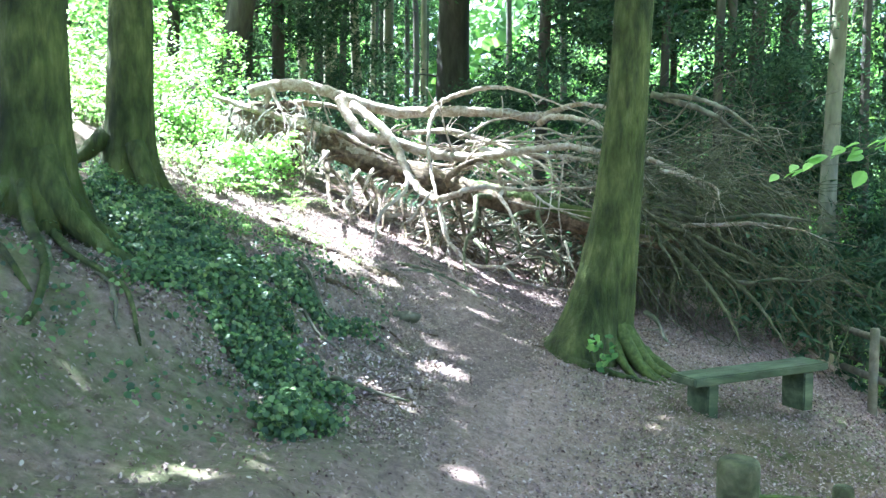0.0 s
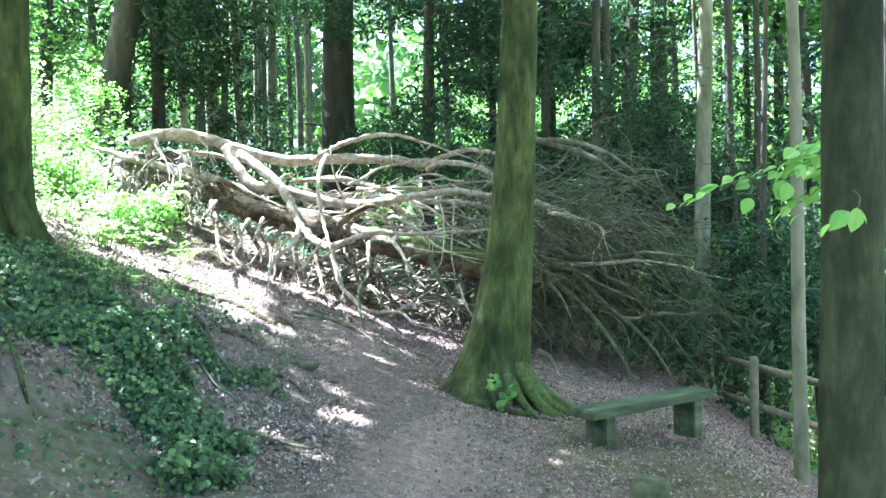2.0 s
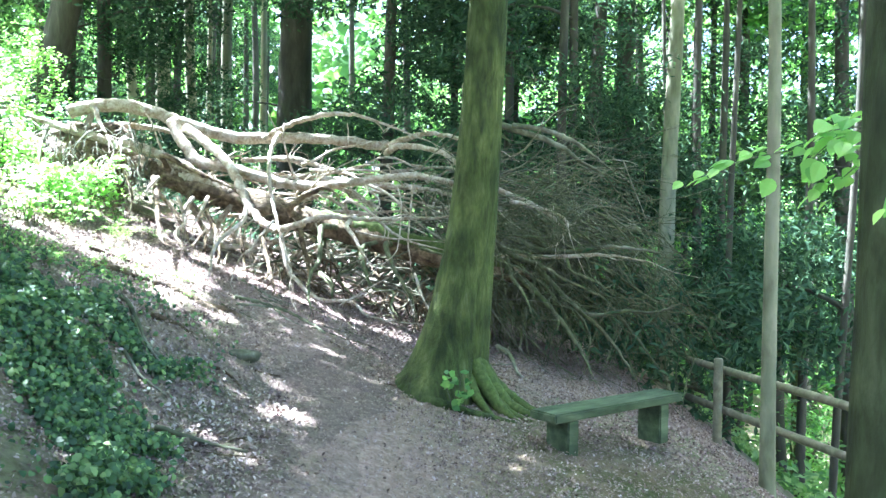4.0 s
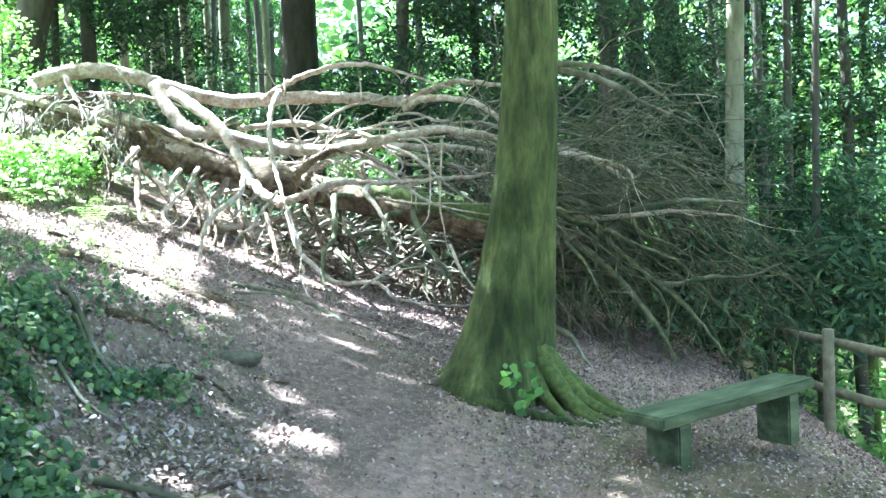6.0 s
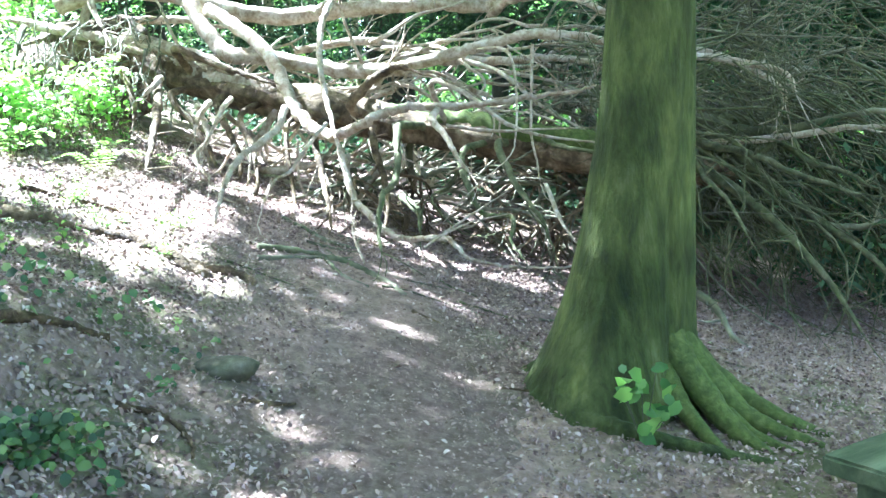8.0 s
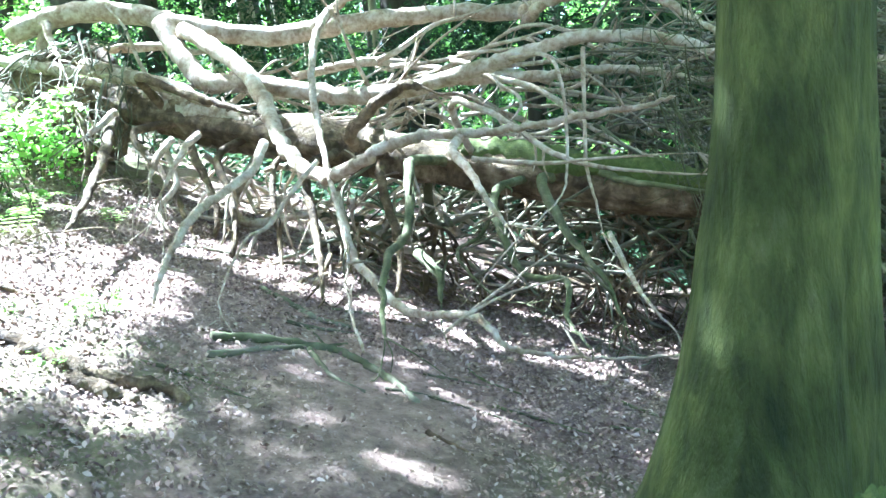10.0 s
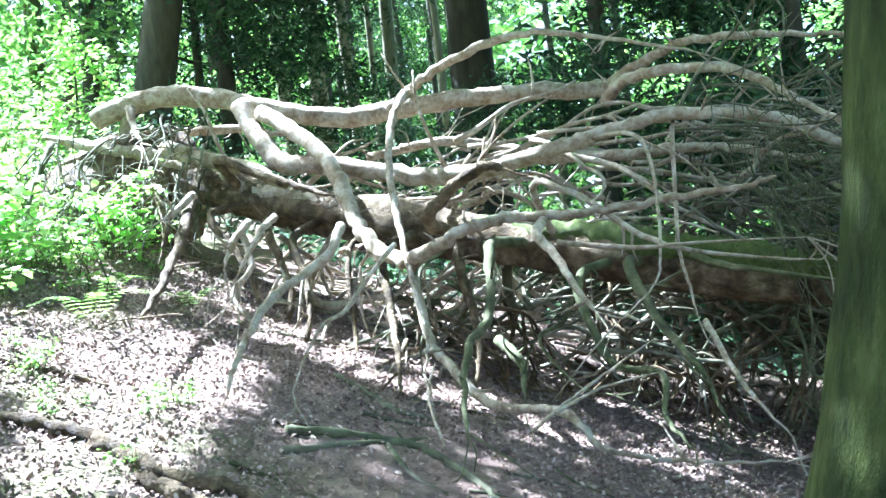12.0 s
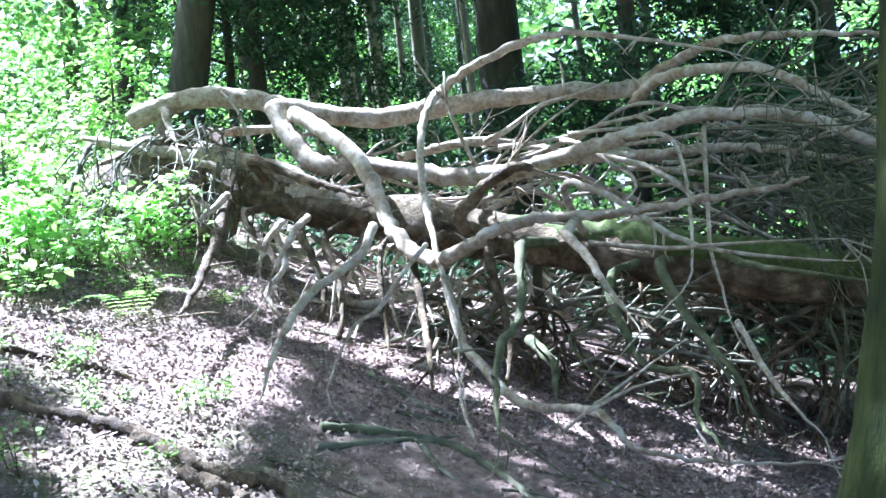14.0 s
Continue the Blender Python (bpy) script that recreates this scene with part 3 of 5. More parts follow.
limb("branch", [(-3.70, 11.30, 2.01), (-3.53, 11.10, 1.67), (-3.61, 10.90, 1.45), (-3.30, 10.70, 1.13)], 0.033, 0.021, bleached)
limb("branch", [(-2.90, 11.10, 1.19), (-2.90, 10.90, 1.04), (-2.79, 10.70, 0.84)], 0.027, 0.017, bleached)
limb("branch", [(-3.23, 11.50, 1.48), (-3.13, 11.50, 1.28), (-2.75, 11.50, 1.29), (-2.45, 11.50, 1.31)], 0.047, 0.037, bleached)
limb("branch", [(-2.07, 10.90, 1.47), (-2.03, 10.77, 1.14), (-2.06, 10.63, 0.91), (-2.01, 10.50, 0.61)], 0.021, 0.016, twig_bark)
limb("branch", [(-1.57, 11.70, 1.11), (-1.20, 11.70, 1.17), (-0.93, 11.70, 1.23), (-0.66, 11.70, 1.29)], 0.041, 0.031, twig_bark)
limb("branch", [(-1.47, 10.50, 0.95), (-1.28, 10.20, 0.82), (-1.22, 9.90, 0.66)], 0.038, 0.024, mossy_bark)
limb("branch", [(-1.58, 9.30, 0.50), (-1.76, 9.70, 0.73), (-1.81, 10.10, 0.88)], 0.012, 0.018, bleached)
limb("branch", [(-0.24, 10.90, 1.42), (-0.01, 10.63, 1.29), (0.19, 10.37, 1.24), (0.66, 10.10, 1.13)], 0.031, 0.016, mossy_bark)
limb("branch", [(-0.57, 10.70, 1.35), (-0.43, 10.37, 1.02), (-0.23, 10.03, 0.76), (-0.10, 9.70, 0.49)], 0.045, 0.018, mossy_bark)
limb("branch", [(-1.07, 11.10, 1.02), (-1.25, 10.83, 0.90), (-0.99, 10.57, 0.60), (-0.72, 10.30, 0.55)], 0.029, 0.014, mossy_bark)



def build_trunk():
    """The thick rotten trunk: lumpy, hollowed, thickest in the middle, its upper face bare and pale."""
    p = smooth_path(TRUNK_AXIS, 3)
    n, sides = len(p), 36
    u = np.linspace(0, 1, n)
    r = 0.085 + 0.105 * np.sin(np.pi * np.clip(u * 0.95 + 0.05, 0, 1)) ** 0.7
    v, f = tube(p, r, sides, 0.0, 41)
    k = np.arange(n * sides)
    axis = p[k // sides]
    for q in range(n * sides):
        a = 2 * np.pi * (q % sides) / sides
        s = q // sides * 0.018
        w = Vector((math.cos(a) * 1.6, math.sin(a) * 1.6, s * 1.2))
        d = 0.24 * noise.noise(w) + 0.16 * noise.noise(w * 2.7) + 0.10 * abs(noise.noise(Vector((w.x * 5, w.y * 5, w.z * 1.6)))) + 0.07 * noise.noise(w * 8)
        v[q] = axis[q] + (v[q] - axis[q]) * (1 + d)
    me = mesh_of("trunk", v, tidy(f), rotten)
    return tagged(under(fallen, new("trunk", me)), "thick rotten brown trunk with pale weathered top")


build_trunk()


def log_moss():
    """A thin cushion of moss along the top of the thick trunk."""
    p = smooth_path([(-1.7, 11.42, 1.70), (-1.2, 11.25, 1.58), (-0.66, 11.08, 1.44), (-0.1, 10.9, 1.30), (0.5, 10.74, 1.15), (1.1, 10.64, 1.02)], 12) + np.array([0, -0.015, 0.075])
    u = np.linspace(0, 1, len(p))
    v, f = tube(p, (0.13 - 0.03 * u) * (0.3 + 0.7 * np.sin(np.pi * u.clip(0.02, 0.98)) ** 0.4), 18, 0.14, 78)
    tagged(under(fallen, new("moss", mesh_of("moss", v, tidy(f), moss))), "green moss on the trunk's upper face")


log_moss()


def weathered_strip(pts, r0, r1, lift):
    """Bare pale wood where the bark has gone from the trunk's upper face."""
    p = smooth_path(pts, 12) + np.array([0, -0.02, lift])
    u = np.linspace(0, 1, len(p))
    v, f = tube(p, (r0 + (r1 - r0) * u) * (0.35 + 0.65 * np.sin(np.pi * u.clip(0.02, 0.98)) ** 0.4), 16, 0.13, 77)
    tagged(under(fallen, new("bare_wood", mesh_of("bare_wood", v, tidy(f), bleached))), "pale bare wood on the trunk's upper face")


weathered_strip([(-5.3, 12.45, 2.82), (-4.65, 12.30, 2.54), (-4.11, 12.17, 2.36), (-3.60, 12.03, 2.21), (-3.12, 11.90, 2.06), (-2.7, 11.78, 1.95)], 0.10, 0.16, 0.075)
weathered_strip([(-6.6, 12.7, 3.3), (-5.8, 12.5, 3.05), (-5.1, 12.35, 2.85), (-4.6, 12.25, 2.62)], 0.05, 0.08, 0.06)


def thicket(name, count, seed, origin, towards, length, radius, mat, sag=0.25, wob=0.16, label="", sides=5):
    """Joined crooked twigs that spring from a stretch of the trunk."""
    g = np.random.default_rng(seed)
    out = []
    for i in range(count):
        o = np.array([g.uniform(*origin[0]), g.uniform(*origin[1]), g.uniform(*origin[2])])
        d = np.array([g.uniform(*towards[0]), g.uniform(*towards[1]), g.uniform(*towards[2])])
        d /= np.linalg.norm(d)
        L = g.uniform(*length)
        n = 7
        pts = [o]
        for k in range(1, n):
            d = d + g.normal(0, wob, 3) + np.array([0, 0, -sag * k / n * 0.5])
            d /= np.linalg.norm(d)
            pts.append(pts[-1] + d * L / (n - 1))
        pts = np.array(pts)
        low = ground_z(pts[:, 0], pts[:, 1]) + 0.015
        pts[:, 2] = np.maximum(pts[:, 2], low)
        r = g.uniform(*radius)
        p = smooth_path(pts, 2)
        out.append(tube(p, np.linspace(r, r * 0.35, len(p)), sides, 0.05, i))
        for q in range(g.integers(1, 4)):
            a = pts[g.integers(2, n - 1)]
            e = d + g.normal(0, 0.7, 3)
            e /= np.linalg.norm(e)
            l2 = L * g.uniform(0.15, 0.4)
            sub = np.array([a, a + e * l2 * 0.5 + g.normal(0, 0.03, 3), a + e * l2 + np.array([0, 0, -0.06])])
            sub[:, 2] = np.maximum(sub[:, 2], ground_z(sub[:, 0], sub[:, 1]) + 0.01)
            p = smooth_path(sub, 3)
            out.append(tube(p, np.linspace(r * 0.5, r * 0.2, len(p)), 4))
    v, f = joined(out)
    ob = under(fallen, new(name, mesh_of(name, v, tidy(f), mat)))
    return tagged(ob, label, kind="stuff")


BRUSH = "fan of thin grey-green dead twigs"
thicket("brushwood", 150, 11, ((-0.6, 1.8), (11.2, 12.6), (0.9, 2.5)), ((0.5, 1.3), (-0.4, 0.3), (-0.4, 0.25)), (1.4, 3.2), (0.006, 0.018), twig_bark, 0.4, 0.34, label=BRUSH)
thicket("brushwood", 280, 12, ((0.3, 2.9), (10.3, 12.0), (0.5, 1.9)), ((0.5, 1.2), (-0.7, 0.2), (-1.0, -0.1)), (1.0, 2.6), (0.005, 0.016), mossy_bark, 0.5, 0.34, label="drooping mossy dead twigs")
thicket("brushwood", 90, 13, ((-0.3, 2.6), (11.0, 12.8), (1.6, 2.8)), ((0.6, 1.2), (-0.5, 0.5), (-0.3, 0.3)), (1.2, 2.6), (0.005, 0.014), twig_bark, 0.35, 0.36, label=BRUSH)
thicket("brushwood", 240, 19, ((0.0, 3.0), (10.4, 12.2), (0.4, 2.6)), ((-0.2, 1.2), (-0.9, 0.5), (-0.9, 0.4)), (0.5, 1.5), (0.003, 0.008), mossy_bark, 0.4, 0.45, label="fine curling dead twigs", sides=4)
thicket("brushwood", 120, 20, ((0.2, 2.2), (9.9, 11.6), (1.3, 2.6)), ((-0.1, 0.5), (-0.4, 0.2), (-1.2, -0.6)), (0.5, 1.5), (0.003, 0.007), mossy_bark, 0.2, 0.30, label="fine hanging mossy twigs", sides=4)
thicket("tangle", 130, 14, ((-3.8, 0.2), (11.9, 13.0), (0.9, 2.6)), ((-0.9, 1.1), (-0.3, 0.4), (-0.4, 0.25)), (0.9, 2.2), (0.014, 0.038), bleached, 0.12, 0.22, "tangle of pale crooked branches", 6)
thicket("tangle", 100, 15, ((-2.6, 1.2), (11.2, 12.6), (0.5, 1.3)), ((-0.8, 1.0), (-0.3, 0.4), (-0.4, 0.15)), (0.8, 1.8), (0.010, 0.030), twig_bark, 0.2, 0.26, "tangle of grey crooked branches", 6)
thicket("tangle", 14, 18, ((-3.6, -1.6), (10.7, 11.6), (1.3, 1.7)), ((-0.7, 0.7), (-0.5, 0.1), (-1.3, -0.4)), (0.6, 1.1), (0.007, 0.018), bleached, 0.15, 0.22, "pale crooked hanging branches", 7)
thicket("tangle", 70, 17, ((-2.6, 1.0), (10.9, 12.0), (0.6, 1.3)), ((-0.8, 0.9), (-0.4, 0.2), (-1.0, -0.1)), (0.6, 1.3), (0.010, 0.026), rotten, 0.25, 0.24, "tangle of brown crooked branches", 6)
thicket("rootlet_tangle", 150, 16, ((-6.2, -4.3), (11.6, 12.6), (2.2, 3.2)), ((-0.4, 0.5), (-1.0, -0.2), (-1.2, 0.1)), (0.3, 0.9), (0.005, 0.016), twig_bark, 0.5, 0.2, "dry hanging root fibres")


def root_plate():
    """The torn-up earth round the trunk's foot."""
    bm = bmesh.new()
    bmesh.ops.create_icosphere(bm, subdivisions=4, radius=1)
    for v in bm.verts:
        k = 1 + 0.30 * noise.noise(v.co * 1.6) + 0.14 * noise.noise(v.co * 4.5) + 0.06 * noise.noise(v.co * 11)
        v.co = Vector((-5.6 + v.co.x * 1.0 * k, 12.75 + v.co.y * 0.42 * k, 2.62 + v.co.z * 0.62 * k))
    me = bpy.data.meshes.new("root_plate")
    bm.to_mesh(me)
    bm.free()
    me.materials.append(rotten)
    me.polygons.foreach_set("use_smooth", [True] * len(me.polygons))
    return tagged(under(fallen, new("root_plate", me)), "torn-up dark earth and roots")


root_plate()


# ---- standing trees ----
def stem(name, x, y, height, r, mat, lean=(0, 0), flare=0.0, lobes=5, sides=20, seed=0, bend=0.04, swell=0.0):
    """Vertices of a standing trunk with a root flare, on the ground at x, y (in the trunk's own frame)."""
    g = np.random.default_rng(seed)
    n = 40 if height > 6 else 24
    t = np.linspace(0, 1, n) ** 1.7
    z = t * height - 0.25
    a = np.linspace(0, 2 * np.pi, sides, endpoint=False)
    ph, amp = g.uniform(0, 6.28), g.uniform(0.6, 1.0, lobes)
    lob = np.zeros(sides)
    for k in range(lobes):
        lob = lob + amp[k] * np.exp(-((np.angle(np.exp(1j * (a - ph - 2 * np.pi * k / lobes + 0.0)))) / 0.30) ** 2)
    base = np.exp(-np.maximum(z, 0) / 0.22)
    wide = np.exp(-np.maximum(z, 0) / 0.55)
    taper = 1 - 0.45 * t
    R = r * taper[:, None] * (1 + flare * (1.3 * base[:, None] * lob[None] + 0.45 * wide[:, None]) + 0.02 * g.normal(0, 1, (n, sides)))
    R *= 1 + 0.03 * np.sin(a * 3 + ph)[None]
    R += swell * np.exp(-np.maximum(z, 0) / 1.0)[:, None] * np.maximum(0, np.cos(a - 3.4))[None] ** 0.8
    cx = lean[0] * z + bend * np.sin(z * 0.6 + ph)
    cy = lean[1] * z + bend * np.cos(z * 0.5 + ph)
    v = np.stack([cx[:, None] + R * np.cos(a), cy[:, None] + R * np.sin(a), z[:, None] + 0 * R], -1).reshape(-1, 3)
    i, j = np.meshgrid(np.arange(n - 1), np.arange(sides), indexing="ij")
    k = (j + 1) % sides
    f = np.stack([i * sides + j, i * sides + k, (i + 1) * sides + k, (i + 1) * sides + j], -1).reshape(-1, 4)
    return mesh_of(name, v, f, mat)


def crown_mesh(name, seed, count, rx, rz, size, mat, clumps=26, shape=0.66, spread=0.55):
    """An uneven crown: leaves in clumps scattered through a flattened ball."""
    g = np.random.default_rng(seed)
    c = g.normal(0, 1, (clumps, 3))
    c /= np.linalg.norm(c, axis=1)[:, None]
    c *= g.uniform(0.35, 1.0, (clumps, 1)) ** 0.6 * np.array([rx, rx, rz])
    pick = g.integers(0, clumps, count)
    p = c[pick] + g.normal(0, 1, (count, 3)) * np.array([rx * 0.2, rx * 0.2, rz * 0.16])
    v, f = leaves(p, np.tile([0, 0, 1.0], (count, 1)), size, spread, shape, seed)
    return mesh_of(name, v, f, mat, False)


# CROWNS hang above the view and are added for the shade they cast
CROWNS = [crown_mesh("crown", 50 + k, 1700, 3.3, 1.9, 0.34, beech_leaf, 20) for k in range(3)]
SPRAYS = [crown_mesh("spray", 60 + k, 800, 2.0, 1.3, 0.165, beech_leaf, 16) for k in range(3)]
DARKS = [crown_mesh("dark_spray", 70 + k, 1900, 1.5, 1.0, 0.15, yew_leaf, 14, 0.30, 0.9) for k in range(3)]
# places kept sunlit: the added crowns overhead are left out along the sun's line
LIT = [Vector(p) for p in ((-4.6, 8.6, 1.5), (-3.2, 8.5, 1.0), (-4.4, 11.0, 2.2), (-3.4, 12.3, 3.0), (-5.6, 10.0, 2.0), (-1.6, 12.7, 3.0), (-7.5, 13.0, 3.2), (-8.5, 9.5, 2.8), (7, 5, -2.5), (9, 8, -3.0), (10, 14, -3.0), (-4, 40, 5), (8, 40, 4))]
TREES = 0


def rise(u):
    u = np.clip(u, 0, 1)
    return u * u * (3 - 2 * u)


def gap(xs, ys):
    """How open the added leaf cover is above a place that the sun's line meets at height 0, drawn from the wanted sun
    patches.
    """
    wave = 0.16 * np.sin(4.3 * xs + 1.1) + 0.10 * np.sin(9.7 * xs + 2.0 * ys)
    strip = rise((-1.5 - xs + wave) / 0.65) * rise((ys - 7.1 + 0.22 * (xs + 2.1).clip(-3, 0) - wave) / 0.6) * rise((9.9 + wave - ys) / 0.5)
    scrub = rise((-3.7 - xs + wave) / 0.4) * rise((ys - 7.8 - wave) / 0.35)
    lumps = np.sin(2.6 * xs + 1.3 * ys) * np.sin(2.9 * ys - 1.1 * xs + 0.7) + 0.6 * np.sin(6.3 * xs + 0.4) * np.sin(7.1 * ys)
    dead = rise((0.9 - xs) / 0.9) * rise((ys - 9.7) / 0.4) * rise((lumps + 0.75) / 0.35)
    thin = 0.38 * rise((0.5 - xs) / 1.6) * rise((ys - 6.6) / 0.8) * rise((10.2 - ys) / 0.6)
    thin = np.maximum(thin, 0.34 * rise((-0.6 - xs) / 0.9) * rise((ys - 2.6) / 0.8) * rise((7.4 - ys) / 0.6))
    best = np.maximum(np.maximum(np.maximum(strip, scrub), 0.95 * dead), thin)
    for x, y, r, k in ((-1.0, 5.58, 0.20, 1.0), (-1.12, 5.25, 0.13, 0.7), (-0.57, 3.18, 0.15, 1.0), (-1.34, 1.98, 0.14, 0.9), (-1.5, 1.5, 0.2, 0.8), (-0.8, 4.93, 0.11, 0.8), (-0.15, 4.39, 0.08, 0.7), (-1.6, 4.6, 0.55, 0.5), (-1.25, 6.4, 0.4, 0.32), (-0.9, 7.5, 0.4, 0.3), (-2.1, 5.7, 0.3, 0.4),
                       (2.28, 4.98, 0.10, 0.8), (-1.8, 7.6, 0.2, 0.9), (-2.25, 7.48, 0.28, 1.0), (-1.48, 7.3, 0.12, 0.8), (-1.76, 6.6, 0.16, 0.8), (-1.85, 6.1, 0.12, 0.7), (-0.4, 8.1, 0.12, 0.5), (-2.2, 5.0, 0.1, 0.5)):
        best = np.maximum(best, k * rise((r * 1.5 - np.hypot(xs - x + 0.04 * np.sin(9 * ys), ys - y + 0.05 * np.sin(11 * xs))) / (r * 0.7)))
    return best


def open_to_sun(x, y, z, r):
    """Whether a crown at x, y, z of radius r would keep the sun off a gap."""
    for p in LIT:
        c = p + TO_SUN * ((z - p.z) / TO_SUN.z)
        if (c.x - x) ** 2 + (c.y - y) ** 2 < (1.9 if r < 3 else 3.9) ** 2:
            return True
    xs, ys = x - TO_SUN.x / TO_SUN.z * z, y - TO_SUN.y / TO_SUN.z * z
    if z < 3.5 or not (-10 < xs < 2 and 1 < ys < 14):
        return False
    a = np.arange(8) * np.pi / 4
    return bool(np.max(gap(np.append(xs + r * np.cos(a), xs), np.append(ys + r * np.sin(a), ys))) > 0.5)


def tree(x, y, height, r, mat=dark_bark, lean=(0, 0), flare=0.25, label="tall slender woodland tree with dark bark", sides=12, crown=True, sprays=0, dark=0, name="tree", seed=0, lobes=5, group="woodland trees", spread=1.3, swell=0.0):
    global TREES
    TREES += 1
    g = np.random.default_rng(500 + TREES)
    t = thing(name, label, "tree", (x, y, gz(x, y)), group)
    part("trunk", stem("trunk", x, y, height, r, mat, lean, flare, lobes, sides, seed or TREES, 0.04, swell), t)
    top = Vector((lean[0] * height, lean[1] * height, height))
    if crown:
        for k in range(2):
            off = Vector((g.uniform(-1.6, 1.6), g.uniform(-1.6, 1.6), g.uniform(-2.2, 0.4)))
            p = top + off
            if open_to_sun(x + p.x, y + p.y, gz(x, y) + p.z, 4.2):
                continue
            c = part("crown", CROWNS[g.integers(0, 3)], t)
            c.location, c.rotation_euler = p, (0, 0, g.uniform(0, 6.28))
    for k in range(sprays + dark):
        h = g.uniform(0.06, 0.85) * height
        a = g.uniform(0, 6.28)
        p = Vector((lean[0] * h + spread * math.cos(a), lean[1] * h + spread * math.sin(a), h))
        if open_to_sun(x + p.x, y + p.y, gz(x, y) + p.z, 2.6):
            continue
        c = part("foliage", (SPRAYS if k < sprays else DARKS)[g.integers(0, 3)], t)
        c.location, c.rotation_euler, c.scale = p, (g.uniform(-0.3, 0.3), g.uniform(-0.3, 0.3), g.uniform(0, 6.28)), [g.uniform(0.8, 1.5)] * 3
        q = part("bough", BOUGH, t)
        q.location = (lean[0] * h, lean[1] * h, h - 0.3)
        q.rotation_euler, q.scale = (0, 0, a), [1.3] * 3
    return t


bv, bf = tube(smooth_path([(0, 0, 0), (0.4, 0.03, 0.15), (0.8, -0.04, 0.2), (1.3, 0.05, 0.22)], 3), np.linspace(0.035, 0.008, 10), 5)
BOUGH = mesh_of("bough", bv, tidy(bf), dark_bark)

beech = tree(0.425, 7.75, 13, 0.238, beech_bark, (0.06, 0.0), 0.42, "mossy green beech trunk with flared roots beside the path", 40, False, name="beech_tree", seed=3, lobes=7, group="beeches", swell=0.52)


def flare_root(host, pts, r, mat, label=""):
    """A root that leaves the trunk as a buttress and runs out along the ground: plan points with heights over it."""
    at = host.location
    q = smooth_path(pts, 8)
    u = np.linspace(0, 1, len(q))
    q[:, 2] += ground_z(at.x + q[:, 0], at.y + q[:, 1]) - at.z
    v, f = tube(q, r * (1 - 0.70 * u), 12, 0.06, int(abs(pts[-1][0] * 97 + pts[-1][1] * 31)))
    part("root", mesh_of("root", v, tidy(f), mat), host, label)


def beech_roots():
    for pts, r in (([(-0.22, -0.06, 0.62), (-0.40, -0.13, 0.28), (-0.52, -0.20, 0.10), (-0.64, -0.28, -0.01)], 0.13), ([(-0.20, 0.10, 0.5), (-0.42, 0.16, 0.22), (-0.60, 0.20, 0.05), (-0.74, 0.22, -0.03)], 0.11),
                   ([(-0.50, -0.22, 0.08), (-0.42, -0.46, 0.04), (-0.14, -0.60, 0.02), (0.22, -0.70, 0.01), (0.58, -0.74, -0.01)], 0.085)):
        flare_root(beech, pts, r, beech_bark)
    for pts, r in (([(0.12, -0.12, 0.42), (0.27, -0.25, 0.20), (0.40, -0.40, 0.06), (0.58, -0.62, -0.02)], 0.11), ([(0.16, -0.06, 0.40), (0.36, -0.17, 0.17), (0.56, -0.30, 0.04), (0.88, -0.42, -0.02)], 0.12), ([(0.36, -0.20, 0.10), (0.50, -0.42, 0.03), (0.74, -0.58, -0.01)], 0.06),
                   ([(0.18, 0.05, 0.36), (0.42, 0.01, 0.14), (0.70, -0.10, 0.02), (1.0, -0.14, -0.03)], 0.12), ([(0.06, -0.16, 0.34), (0.14, -0.33, 0.14), (0.24, -0.50, 0.04), (0.36, -0.74, -0.01)], 0.08)):
        flare_root(beech, pts, r, moss, "mossy surface root")


beech_roots()
slim_beech = tree(1.585, 1.2, 12, 0.125, brown_bark, (0.04, 0.02), 0.25, "slim smooth brown-green trunk beside the path", 28, False, name="beech_tree", group="beeches")
beech_bank = tree(-3.98, 3.8, 14, 0.26, beech_bark, (0.0, 0.0), 0.55, "green beech trunk standing on the ivy bank", 48, False, name="beech_tree", group="beeches")
beech_edge = tree(-4.55, 6.2, 14, 0.235, beech_bark, (0.01, 0.0), 0.55, "green beech trunk at the sunlit bank edge", 32, False, name="beech_tree", group="beeches")
tree(3.92, 8.0, 12, 0.085, grey_bark, (-0.02, 0.0), 0.15, "thin pale green trunk beside the rail fence", 18, True, name="young_tree", group="young trees")
tree(4.25, 14.0, 14, 0.16, grey_bark, (0.015, 0.0), 0.2, "slim pale grey trunk behind the brushwood", 20, True, name="young_tree", group="young trees")
tree(-10.85, 32, 18, 0.30, dark_bark, (-0.02, 0), 0.2, sprays=4, spread=2.5)
tree(-3.82, 22, 17, 0.50, dark_bark, (0.02, 0), 0.25, "broad dark evergreen trunk with drooping boughs", 16, False, 0, 14, spread=2.6)
tree(-8.9, 18, 15, 0.36, dark_bark, (0.22, 0), 0.3, "dark trunk leaning over the undergrowth", 16, False, 0, 8, spread=2.0)
tree(4.6, 20, 16, 0.27, dark_bark, (0.02, 0), 0.2, "dark trunk with leafy boughs", 14, False, 3, 6, spread=2.0)
for x, y in ((-1.2, 18.5), (1.6, 17.5), (-7.9, 19.4), (-9.4, 21), (0.5, 21), (3.0, 16.5), (2.2, 23)):
    tree(x, y, rng.uniform(11, 14), rng.uniform(0.10, 0.18), dark_bark, (rng.normal(0, 0.03), 0), 0.2, "dark evergreen with dense low boughs", 12, False, 0, 9, name="yew_tree", group="evergreens", spread=1.6)

